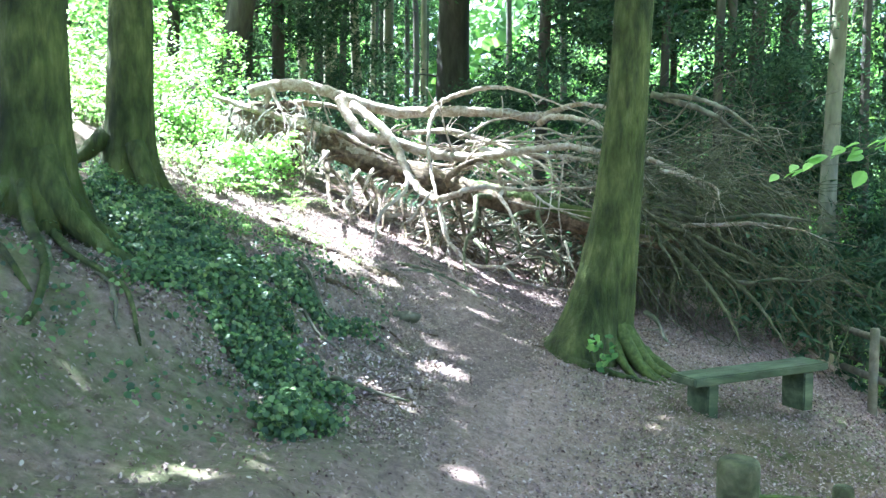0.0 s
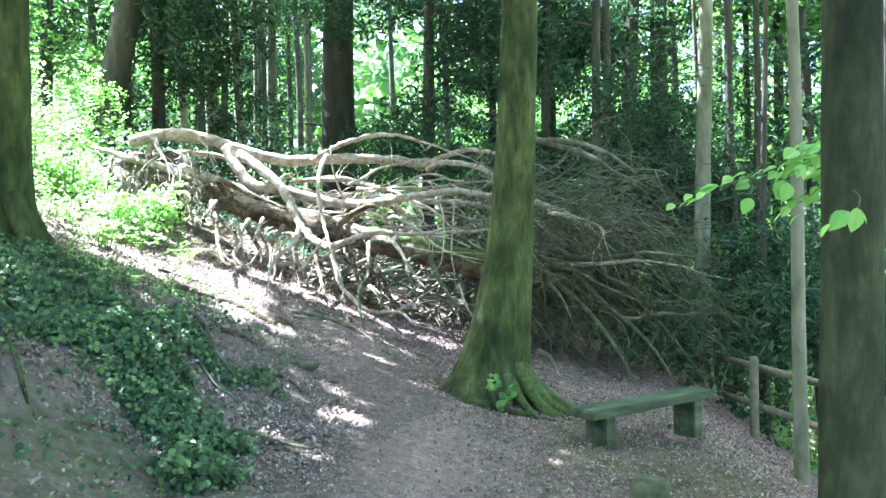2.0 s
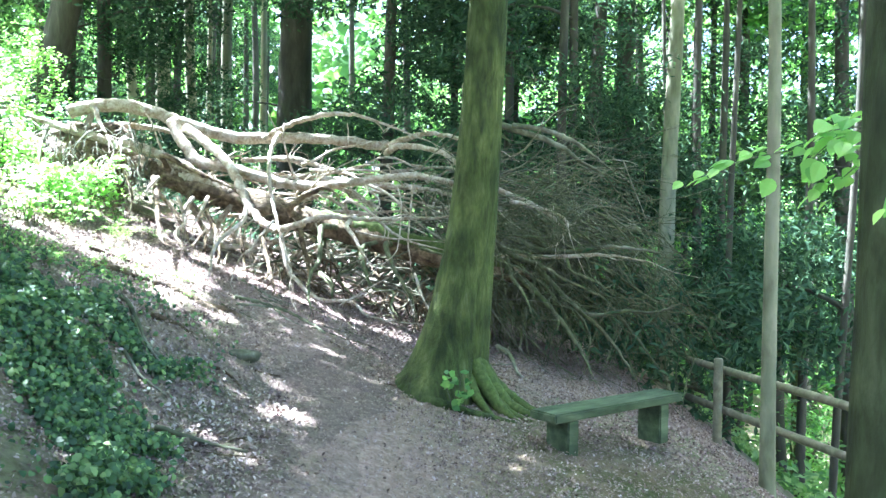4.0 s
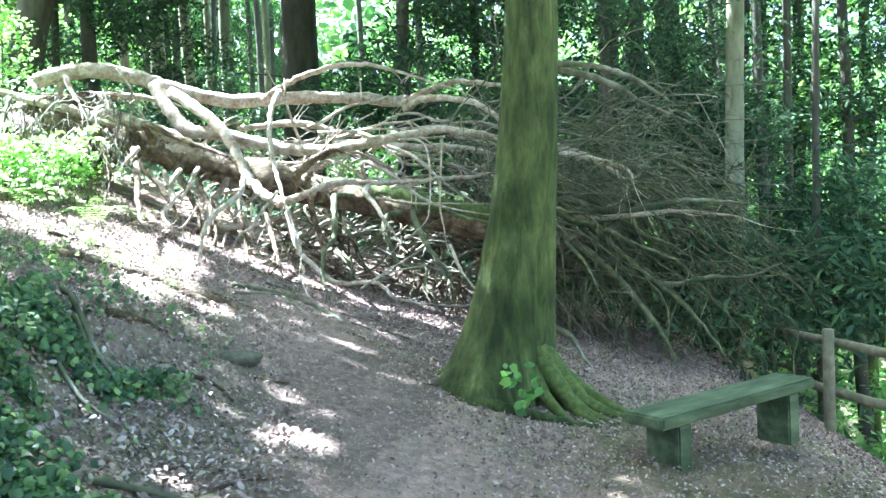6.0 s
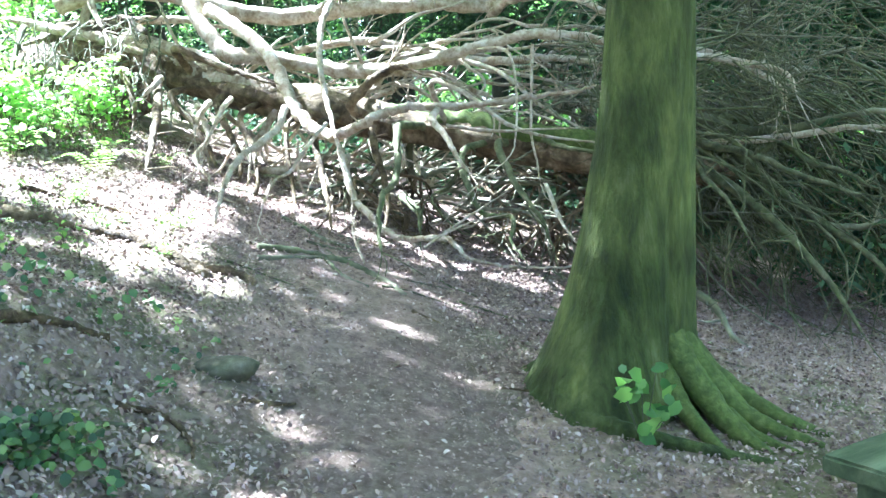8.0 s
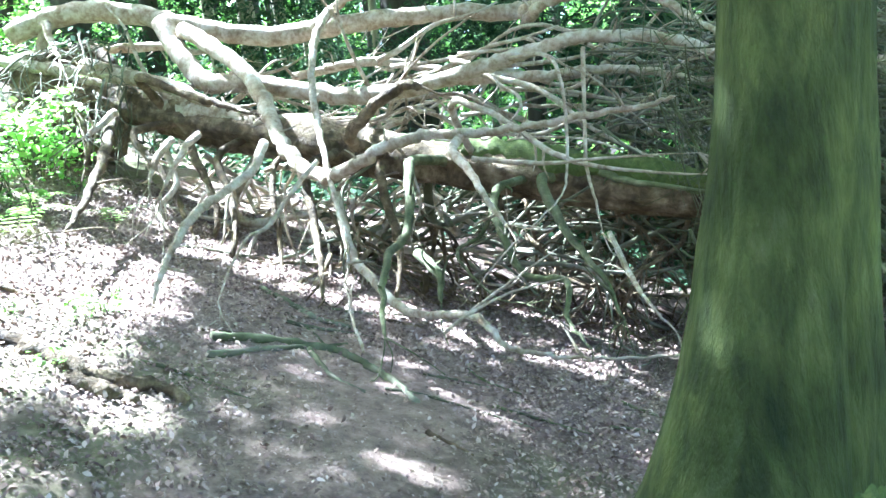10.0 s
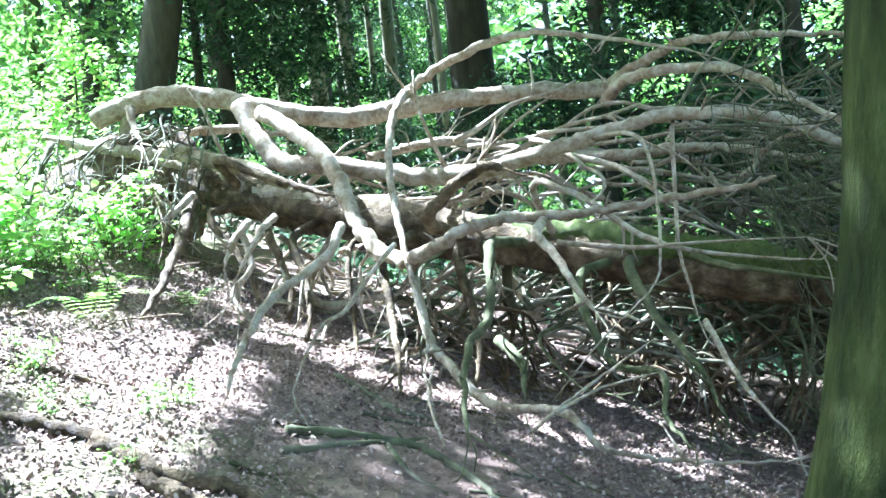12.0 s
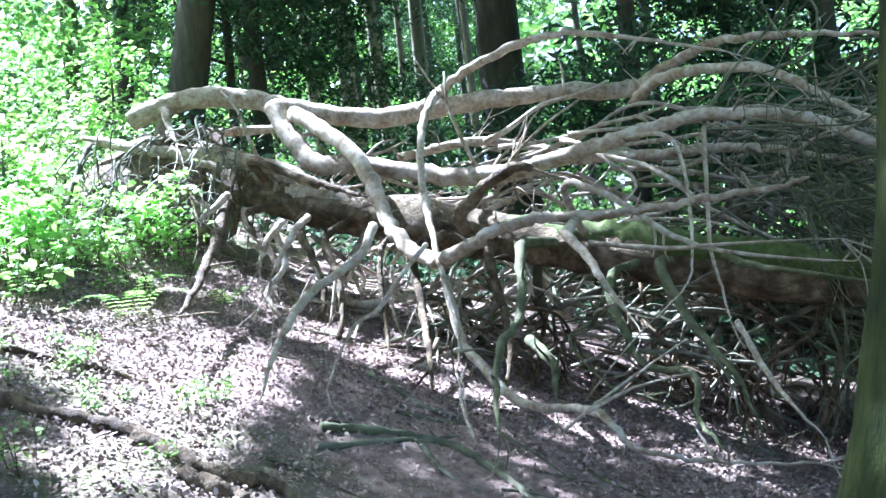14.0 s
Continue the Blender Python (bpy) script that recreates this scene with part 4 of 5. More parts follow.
for x, y, r in ((-9.06, 24.7, 0.15), (-8.15, 24.7, 0.23), (-7.35, 24.9, 0.17), (-6.95, 25.2, 0.09), (-6.3, 24.8, 0.18), (-5.6, 27, 0.12)):
    tree(x, y, rng.uniform(16, 19), r, grey_bark, (rng.normal(-0.01, 0.012), 0), 0.2, "straight tall grey trunk behind the fallen tree", 14, False, 0, 0, group="far trunks")
for x, y, r in ((-13.4, 31, 0.20), (-12.4, 32, 0.13), (-10.3, 33, 0.16), (-9.2, 34, 0.12), (-7.6, 35, 0.15), (-14.6, 34, 0.2), (-11.6, 36, 0.14), (-6.4, 37, 0.14)):
    tree(x, y, rng.uniform(16, 19), r, dark_bark, (rng.normal(0, 0.015), 0), 0.2, "straight tall far trunk", 12, False, 0, 0, group="far trunks")
for x, y, r in ((5.4, 16, 0.11), (6.1, 16.5, 0.10), (5.1, 17, 0.06), (2.5, 15, 0.10), (3.4, 18, 0.20), (6.8, 14, 0.09), (7.6, 17, 0.13), (4.9, 12.5, 0.06), (6.0, 11, 0.06), (8.6, 15, 0.14), (5.8, 19, 0.08)):
    tree(x, y, rng.uniform(11, 15), r, dark_bark, (rng.normal(0, 0.035), 0), 0.2, "slim dark trunk below the fence", 12, False, 0, 3, group="slim trunks", spread=1.0)
for k in range(105):
    a = rng.uniform(-1.25, 1.1)
    d = rng.uniform(19, 50)
    x, y = d * math.sin(a), d * math.cos(a)
    if (abs(x + 3.8) < 0.8 and y < 23) or (-0.5 < a < -0.12 and d < 33):
        continue
    dk = rng.random() < (0.30 if -0.35 < a < 0.45 else 0.08)
    tree(x, y, rng.uniform(13, 19), rng.uniform(0.10, 0.24), dark_bark, (rng.normal(0, 0.02), rng.normal(0, 0.02)), 0.2, crown=False, sprays=0 if dk else int(rng.integers(3, 7)), dark=int(rng.integers(3, 6)) if dk else 0, spread=2.4)
# added trees, most of them out of view, that carry shading leaves
SHADE_TREES = []
for x, y in ((-7, -3), (-2, -5), (4, -4), (8, 0), (-8, 1.5), (-12, 4), (-6, -8), (3, -9), (-13, -3), (8, -8), (-16, 18), (-14, 22), (10, 22)):
    SHADE_TREES.append(tree(x, y, rng.uniform(13, 16), rng.uniform(0.18, 0.28), beech_bark, (0, 0), 0.3, "added beech in the surrounding wood", 14, True, 1))


def shade_canopy():
    """Unseen closed beech leaf cover, added to shade the path round its sun patches, in one crown for each nearest
    tree.
    """
    g = np.random.default_rng(640)
    n = 80000
    xs, ys = g.uniform(-5.8, 6.4, n), g.uniform(-4.5, 16.0, n)
    inside = (ys < 13.4) & (xs < 5.6) | (ys > 3) & (xs > 1)
    xs, ys = xs[inside], ys[inside]
    # leaves are dropped wherever the ground below should catch sun
    keep = g.random(len(xs)) < (1 - gap(xs, ys)) * (0.78 + 0.22 * rise((xs + 1.2) / 2.2))
    xs, ys = xs[keep], ys[keep]
    z = 11.2 + 1.1 * np.sin(0.9 * xs) * np.sin(0.8 * ys) + g.normal(0, 0.7, len(xs))
    p = np.stack([xs + TO_SUN.x / TO_SUN.z * z, ys + TO_SUN.y / TO_SUN.z * z, z], -1)
    hosts = [beech, beech_bank, beech_edge, slim_beech] + SHADE_TREES
    near = np.argmin([np.hypot(p[:, 0] - h.location.x, p[:, 1] - h.location.y) for h in hosts], 0)
    for k, h in enumerate(hosts):
        q = p[near == k]
        if len(q) < 50:
            continue
        v, f = leaves(q - np.array(h.location), np.tile([0, 0, 1.0], (len(q), 1)), 0.27, 0.45, 0.7, 640 + k)
        part("crown", mesh_of("crown", v, f, beech_leaf, False), h)


shade_canopy()


def far_woods():
    """A ring of sunlit leaves that closes the view between the trunks."""
    g = np.random.default_rng(77)
    n = 60000
    a, d = g.uniform(-1.6, 1.5, n), g.uniform(48, 75, n)
    x, y = d * np.sin(a), d * np.cos(a)
    z = ground_z(x, y) + g.gamma(1.7, 6.5, n)
    v, f = leaves(np.stack([x, y, z], -1), np.stack([-np.sin(a), -np.cos(a), 0.9 + 0 * a], -1), 0.9, 0.5, 0.8, 77)
    return tagged(new("far_woods", mesh_of("far_woods", v, f, beech_leaf, False)), "bright green leafy wood in the distance", "woods", kind="stuff")


far_woods()


def undergrowth(count, xr, yr, height, size, mat, seed, label):
    g = np.random.default_rng(seed)
    x, y = g.uniform(*xr, count), g.uniform(*yr, count)
    lump = 0.5 + 0.5 * np.sin(1.3 * x + seed) * np.sin(1.1 * y + 0.6 * seed) + 0.3 * np.sin(3.7 * x) * np.sin(3.1 * y)
    z = ground_z(x, y) + height * g.random(count) * lump.clip(0.1, 1.3)
    v, f = leaves(np.stack([x, y, z], -1), np.tile([0, -0.3, 1.0], (count, 1)), size, 0.5, 0.6, seed)
    return tagged(new("undergrowth", mesh_of("undergrowth", v, f, mat, False)), label, "undergrowth", kind="stuff")


undergrowth(16000, (5.2, 20), (2, 24), 0.8, 0.16, herb_mat, 90, "bright green ferns and brambles on the slope below the fence")
undergrowth(22000, (-9, 5), (13.6, 24), 1.3, 0.12, yew_leaf, 91, "dark low undergrowth behind the fallen tree")
undergrowth(7000, (-14, -6.8), (11, 18), 1.6, 0.13, herb_mat, 92, "sunlit leafy scrub on the slope")
undergrowth(9000, (-22, 14), (24, 46), 1.2, 0.3, beech_leaf, 93, "leafy ground cover among the far trunks")


# ---- bench ----
def box(x0, x1, y0, y1, z0, z1, mat, name, bev=0.012, seed=0):
    bm = bmesh.new()
    bmesh.ops.create_cube(bm, size=1)
    for v in bm.verts:
        v.co = Vector(((x0 + x1) / 2 + v.co.x * (x1 - x0), (y0 + y1) / 2 + v.co.y * (y1 - y0), (z0 + z1) / 2 + v.co.z * (z1 - z0)))
    bmesh.ops.subdivide_edges(bm, edges=[e for e in bm.edges if e.calc_length() > 0.3], cuts=8, use_grid_fill=True)
    g = random.Random(seed)
    bmesh.ops.bevel(bm, geom=[e for e in bm.edges if e.is_manifold and e.calc_face_angle() > 0.5], offset=bev, segments=2, affect="EDGES")
    for v in bm.verts:
        v.co += Vector((g.uniform(-1, 1), g.uniform(-1, 1), g.uniform(-1, 1))) * 0.002
    me = bpy.data.meshes.new(name)
    bm.to_mesh(me)
    bm.free()
    me.materials.append(mat)
    return me


def build_bench():
    a = math.atan2(1.10, 1.41)
    c = Vector((1.87, 6.80, 0))
    b = thing("bench", "low backless green-stained timber bench on bare earth", "bench", (c.x, c.y, -0.42))
    b.rotation_euler = (0, 0, a)
    part("seat", box(-0.92, 0.92, -0.17, 0.17, 0.28, 0.365, bench_wood, "seat", 0.014, 1), b, "thick green algae-covered plank")
    for sx in (-0.66, 0.66):
        part("leg", box(sx - 0.07, sx + 0.07, -0.145, 0.145, -0.12, 0.28, bench_wood, "leg", 0.012, 2), b)
    return b


build_bench()


# ---- fences ----
def log_between(name, p, q, r, mat, sides=12, rough=0.02):
    p, q = np.array(p, float), np.array(q, float)
    u = np.linspace(0, 1, 14)[:, None]
    pts = p + (q - p) * u
    v, f = tube(pts, np.full(14, r), sides, rough, int(abs(p[0] * 100)))
    return mesh_of(name, v, tidy(f), mat)


def round_post(name, x, y, top, r, mat):
    """A round post sunk in the ground, its top edge worn round."""
    z = gz(x, y)
    zs = [z - 0.2, z, z + (top - z) * 0.5, top - 0.03, top - 0.008, top]
    rs = [r, r, r * 0.98, r * 0.97, r * 0.9, r * 0.72]
    v, f = tube(np.array([(x, y, h) for h in zs]), rs, 16, 0.015, int(abs(x * 100)))
    return mesh_of(name, v, tidy(f), mat)


def build_fences():
    fence = thing("rail_fence", "weathered round-pole fence with two rails above the drop", "fence")
    posts = ((3.90, 9.85), (4.78, 6.4), (5.3, 4.3))
    for x, y in posts:
        part("post", round_post("post", x, y, gz(x, y) + 1.15 if y > 9 else -0.12, 0.062, post_wood), fence)
    for h in (-0.25, -0.79):
        part("rail", log_between("rail", (3.80, 10.9, h), (4.80, 6.4, h + 0.02), 0.05, post_wood), fence)
        part("rail", log_between("rail", (4.78, 6.45, h + 0.02), (5.35, 4.1, h + 0.06), 0.05, post_wood), fence)
    barrier = thing("low_barrier", "low mossy post and plank barrier beside the path", "barrier")
    part("post", round_post("post", 0.95, 1.6, 0.565, 0.093, mossy_bark), barrier, "stout round post with green worn top")
    part("post", round_post("post", 1.36, 1.55, 0.49, 0.045, mossy_bark), barrier)
    part("plank", box(0.98, 1.34, 1.55, 1.60, 0.26, 0.42, moss, "plank", 0.008, 4), barrier)


build_fences()


for host, pts, r in ((beech_bank, [(0.16, -0.08, 0.55), (0.36, -0.12, 0.24), (0.60, -0.06, 0.06), (0.95, 0.04, -0.02)], 0.14), (beech_bank, [(0.1, -0.2, 0.3), (0.28, -0.42, 0.10), (0.5, -0.62, 0.02), (0.78, -0.95, 0.02), (0.98, -1.35, 0.05), (1.05, -1.6, -0.02)], 0.055),
                     (beech_bank, [(-0.02, -0.2, 0.32), (0.05, -0.5, 0.08), (0.25, -0.85, 0.02), (0.6, -1.1, 0.05), (0.85, -1.2, 0.0)], 0.05), (beech_bank, [(0.16, 0.0, 0.4), (0.42, 0.16, 0.12), (0.8, 0.34, -0.02)], 0.12), (beech_bank, [(0.4, -0.3, 0.05), (0.75, -0.55, 0.05), (1.2, -0.72, 0.04), (1.5, -1.05, 0.0)], 0.035),
                     (beech_edge, [(0.14, -0.1, 0.45), (0.34, -0.2, 0.16), (0.55, -0.3, 0.02), (0.8, -0.42, -0.02)], 0.12), (beech_edge, [(0.16, 0.02, 0.4), (0.40, 0.06, 0.14), (0.66, 0.1, -0.02)], 0.11), (beech_edge, [(-0.14, -0.14, 0.45), (-0.34, -0.3, 0.14), (-0.55, -0.45, -0.02)], 0.11)):
    flare_root(host, pts, r, beech_bark)


# ---- loose sticks, stones and roots ----
def lying(name, pts, r0, r1, mat, label, category, lift=0.6):
    """A stick that lies along the ground through the plan points."""
    q = smooth_path([(x, y, 0) for x, y in pts], 6)
    q[:, 2] = ground_z(q[:, 0], q[:, 1]) + lift * r0
    k = np.random.default_rng(int(abs(pts[0][1] * 91)))
    q[:, :2] += k.normal(0, 0.22 * r0, (len(q), 2))
    q[:, 2] += np.cumsum(k.normal(0, 0.08 * r0, len(q)))
    v, f = tube(q, np.linspace(r0, r1, len(q)) * k.uniform(0.82, 1.18, len(q)), 9, 0.08, int(abs(pts[0][0] * 37)))
    c = q.mean(0)
    ob = new(name, mesh_of(name, v - c, tidy(f), mat))
    ob.location = c
    return tagged(ob, label, category)


lying("fallen_branch", [(-2.27, 8.84), (-2.04, 9.02), (-1.80, 9.2), (-1.64, 9.2), (-1.49, 9.1), (-1.31, 8.92), (-1.16, 8.74)], 0.030, 0.016, twig_bark, "pale dead branch lying on leaf litter", "branch")
lying("fallen_branch", [(-1.84, 9.12), (-1.72, 8.95), (-1.58, 8.80), (-1.42, 8.72)], 0.018, 0.010, twig_bark, "short grey dead branch lying on leaf litter", "branch")
lying("fallen_branch", [(-2.45, 9.98), (-2.2, 9.85), (-2.0, 9.73), (-1.75, 9.75)], 0.025, 0.014, twig_bark, "grey dead branch under the fallen tree", "branch")
lying("old_log", [(-3.55, 7.80), (-3.28, 7.90), (-2.93, 8.02), (-2.66, 8.0), (-2.42, 7.97), (-2.2, 8.02), (-1.98, 8.0)], 0.062, 0.03, rotten, "dark half-buried log along the path edge", "log", 0.1)
lying("old_log", [(-2.44, 7.86), (-2.3, 7.84), (-2.16, 7.88)], 0.05, 0.03, rotten, "dark short log beside the path", "log", 0.2)
lying("fallen_stick", [(-3.85, 8.42), (-3.6, 8.56), (-3.36, 8.65), (-3.15, 8.66)], 0.022, 0.010, rotten, "thin brown stick on the sunlit slope", "stick")
lying("fallen_stick", [(-1.85, 5.92), (-1.68, 6.02), (-1.55, 5.95), (-1.5, 5.84)], 0.016, 0.008, rotten, "crooked dark stick on the path", "stick")
lying("fallen_stick", [(-1.43, 4.33), (-1.25, 4.6), (-1.04, 4.81)], 0.013, 0.008, rotten, "brown stick lying across the path", "stick")
lying("fallen_stick", [(-1.5, 4.1), (-1.2, 4.22), (-0.95, 4.31)], 0.013, 0.006, rotten, "thin brown stick lying across the path", "stick")
lying("fallen_stick", [(-2.25, 5.8), (-2.15, 6.05), (-2.05, 6.25)], 0.03, 0.018, rotten, "dark stick half sunk in the bank", "stick")
lying("fallen_stick", [(-1.5, 6.42), (-1.3, 6.56)], 0.014, 0.008, rotten, "short brown stick on the path", "stick")
lying("fallen_stick", [(-0.4, 7.48), (-0.2, 7.58), (0.0, 7.7)], 0.012, 0.006, rotten, "short brown stick near the beech roots", "stick")
lying("fallen_stick", [(-2.2, 8.62), (-1.95, 9.0), (-1.7, 9.4)], 0.02, 0.012, twig_bark, "grey stick at the edge of the path", "stick")
for pts in ([(-3.1, 3.75), (-2.85, 3.86), (-2.6, 3.95)], [(-2.6, 4.5), (-2.45, 4.74), (-2.26, 4.98), (-1.98, 5.32)], [(-2.5, 4.9), (-2.2, 5.2), (-1.9, 5.6)], [(-3.3, 3.3), (-2.9, 3.1), (-2.6, 2.7)], [(-2.3, 5.3), (-2.0, 5.5), (-1.75, 5.85)], [(-3.6, 3.4), (-3.2, 2.9), (-3.0, 2.4)]):
    lying("tree_root", pts, 0.024, 0.011, twig_bark, "bare grey tree root on the eroded bank", "root", 0.5)


for pts in ([(-3.05, 3.62), (-2.82, 3.66), (-2.62, 3.58)], [(-2.95, 3.95), (-2.72, 3.92), (-2.5, 3.84)], [(-2.35, 5.15), (-2.2, 4.98), (-2.02, 4.86), (-1.86, 4.84)], [(-2.3, 5.45), (-2.1, 5.2), (-1.98, 5.0)], [(-2.5, 5.75), (-2.25, 5.45), (-2.05, 5.3), (-1.9, 5.32)], [(-1.7, 4.2), (-1.4, 4.32), (-1.1, 4.3)]):
    lying("tree_root", pts, 0.021, 0.009, twig_bark, "bare grey tree root over the ivy bank", "root", 2.0)


def stone(x, y, sx, sy, sz, label):
    bm = bmesh.new()
    bmesh.ops.create_icosphere(bm, subdivisions=3, radius=1)
    for v in bm.verts:
        k = 1 + 0.25 * noise.noise(v.co * 1.3 + Vector((x, y, 0))) + 0.08 * noise.noise(v.co * 4)
        v.co = Vector((v.co.x * sx, v.co.y * sy, v.co.z * sz)) * k
    me = bpy.data.meshes.new("stone")
    bm.to_mesh(me)
    bm.free()
    me.materials.append(stone_mat)
    me.polygons.foreach_set("use_smooth", [True] * len(me.polygons))
    ob = new("stone", me)
    ob.location = (x, y, gz(x, y))
    return tagged(ob, label, "stone")


def scattered_sticks():
    """Short dead sticks strewn over the litter below the fallen tree."""
    g = np.random.default_rng(411)
    for k in range(22):
        x, y, a, L = g.uniform(-2.4, 1.2), g.uniform(8.3, 10.2), g.uniform(-0.9, 0.7), g.uniform(0.25, 0.8)
        dx, dy = math.cos(a) * L, math.sin(a) * L
        bend = g.normal(0, 0.08)
        lying("fallen_stick", [(x, y), (x + dx * 0.5 - dy * bend, y + dy * 0.5 + dx * bend), (x + dx, y + dy)], g.uniform(0.007, 0.016), 0.004, (twig_bark, rotten, mossy_bark)[k % 3], ("grey dead stick on the leaf litter", "brown dead stick on the leaf litter", "mossy dead stick on the leaf litter")[k % 3], "stick")


scattered_sticks()
stone(-1.67, 6.6, 0.19, 0.11, 0.075, "flat mossy stone set in the path")

# ---- leaf litter ----
def litter(name, count, xr, yr, size, seed, keep, label, mat, lift=0.012, spread=0.6):
    g = np.random.default_rng(seed)
    x, y = g.uniform(*xr, count), g.uniform(*yr, count)
    k = g.random(count) < keep(x, y)
    x, y = x[k], y[k]
    e = 0.05
    n = np.stack([-(ground_z(x + e, y) - ground_z(x - e, y)) / (2 * e), -(ground_z(x, y + e) - ground_z(x, y - e)) / (2 * e), np.ones_like(x)], -1)
    p = np.stack([x, y, ground_z(x, y) + g.uniform(0.002, lift * 2, len(x))], -1)
    v, f = fine_leaves(p, n, size, spread, 0.48, seed)
    return tagged(new(name, mesh_of(name, v, f, mat, False)), label, "leaf litter", kind="stuff")


def on_path(x, y):
    return np.exp(-((x - (-0.35 - 0.30 * np.maximum(0, y - 5.2))) / 0.8) ** 2) * (y < 9.5)


def worn(x, y):
    return np.exp(-((x - 1.9) / 1.2) ** 2 - ((y - 6.0) / 1.3) ** 2)


litter("leaf_litter", 2600, (-2.5, -1.0), (3.6, 6.0), 0.048, 24, lambda x, y: 0.6 - 0.55 * on_path(x, y), "pale curled beech leaves below the bank", pale_litter, 0.02, 0.7)
litter("leaf_litter", 120000, (-6, 4.5), (3, 12.5), 0.034, 21, lambda x, y: (1 - 0.93 * on_path(x, y)) * (1 - 0.85 * worn(x, y)), "dry brown fallen beech leaves", litter_mat)
litter("leaf_litter", 95000, (-4.6, 2.6), (3.2, 10.5), 0.021, 23, lambda x, y: (0.85 - 0.35 * on_path(x, y)) * (1 - 0.6 * worn(x, y)), "small crumbled brown leaf fragments", crumb_mat, 0.006, 0.3)
litter("leaf_litter", 26000, (-3.2, 4), (-1, 4), 0.03, 22, lambda x, y: 0.6 + 0 * x, "dry brown fallen beech leaves", litter_mat)


# ---- ivy and herbs ----
def ivy():
    """Trailing ivy over the bank: a thick mat that thins out and breaks up towards its edges."""
    g = np.random.default_rng(31)
    n = 130000
    x, y = g.uniform(-5.2, -0.9, n), g.uniform(2.0, 6.9, n)
    line = [(-4.0, 5.4, 0.62), (-3.1, 4.6, 0.85), (-2.6, 4.1, 0.75), (-2.05, 3.9, 0.55), (-1.6, 3.05, 0.38)]
    d = np.full(n, 9.0)
    spur = [(-2.75, 5.15, 0.45), (-2.12, 5.25, 0.34)]
    for (ax, ay, ar), (bx, by, br) in list(zip(line[:-1], line[1:])) + [tuple(spur)]:
        t = (((x - ax) * (bx - ax) + (y - ay) * (by - ay)) / ((bx - ax) ** 2 + (by - ay) ** 2)).clip(0, 1)
        d = np.minimum(d, np.hypot(x - ax - t * (bx - ax), y - ay - t * (by - ay)) / (ar + t * (br - ar)))
    lump = np.array([noise.noise(Vector((a * 2.3, b * 2.3, 0))) + 0.6 * noise.noise(Vector((a * 6, b * 6, 4))) for a, b in zip(x, y)])
    keep = g.random(n) < (rise((0.98 - d + 0.95 * lump) / 0.6) * 0.75 + 0.015 * (x < -1.7))
    x, y, lump = x[keep], y[keep], lump[keep]
    p = np.stack([x, y, ground_z(x, y) + (0.10 + 0.16 * lump).clip(0.03, 0.26) * g.random(len(x))], -1)
    v, f = fine_leaves(p, np.tile([0.55, -0.45, 0.7], (len(x), 1)), 0.047, 0.55, 0.8, 31)
    return tagged(new("ivy", mesh_of("ivy", v, f, ivy_mat, False)), "dark glossy ivy covering the earth bank", "ivy", kind="stuff")


ivy()


def herb_mesh(seed, stems, height, size):
    g = np.random.default_rng(seed)
    cs, tubes = [], []
    for s in range(stems):
        a, h = g.uniform(0, 6.28), height * g.uniform(0.6, 1.1)
        tip = np.array([math.cos(a) * h * 0.35, math.sin(a) * h * 0.35, h])
        pts = np.array([[0, 0, 0], tip * 0.5 + np.array([0, 0, h * 0.1]), tip]) + np.array([g.normal(0, 0.06), g.normal(0, 0.06), 0])
        p = smooth_path(pts, 3)
        tubes.append(tube(p, np.linspace(0.004, 0.002, len(p)), 4))
        for k in range(7):
            u = g.uniform(0.3, 1.0)
            cs.append(p[int(u * (len(p) - 1))] + g.normal(0, size * 0.7, 3))
    v, f = fine_leaves(np.array(cs), np.tile([0, 0, 1.0], (len(cs), 1)), size, 0.4, 0.7, seed)
    tv, tf = joined(tubes)
    return mesh_of("stem", tv, tidy(tf), mossy_bark), mesh_of("foliage", v, f, herb_mat, False)


HERBS = [herb_mesh(80 + k, 6, 0.34, 0.06) for k in range(4)]


def herb(x, y, s, label="fresh green nettle-like herb on the slope"):
    ob = thing("herb_plant", label, "plant", (x, y, gz(x, y) - 0.01), "slope herbs")
    ob.rotation_euler, ob.scale = (0, 0, rng.uniform(0, 6.28)), [s] * 3
    k = int(rng.integers(0, 4))
    part("stem", HERBS[k][0], ob)
    part("foliage", HERBS[k][1], ob)
    return ob


for k in range(60):
    y = rng.uniform(8.6, 12.2)
    x = -4.25 - 0.22 * (y - 9) + rng.normal(0, 0.4) - rng.random() * 1.6
    herb(x, y, rng.uniform(0.6, 1.5))
for k in range(18):
    herb(rng.uniform(-3.9, -2.5), rng.uniform(7.7, 8.9), rng.uniform(0.28, 0.5), "small green herb on the sunlit bank")
for k in range(40):
    herb(rng.uniform(-5.2, -2.6), rng.uniform(5.6, 7.6), rng.uniform(0.4, 0.8), "low green herb on the bank top")
for k in range(110):
    herb(rng.uniform(-9, -6.0), rng.uniform(9.5, 15), rng.uniform(1.0, 1.7), "tall leafy undergrowth behind the fallen tree")


# small plant in the hollow of the beech roots
beech_plant = thing("root_plant", "small broad-leaved plant growing between the beech roots", "plant", (0.36, 7.08, gz(0.36, 7.08)))
g = np.random.default_rng(5)
pc = np.stack([g.uniform(-0.10, 0.16, 26), g.uniform(-0.12, 0.02, 26), g.uniform(0.02, 0.42, 26)], -1)
v, f = fine_leaves(pc, np.tile([0, -0.7, 0.7], (26, 1)), 0.10, 0.4, 0.7, 5)
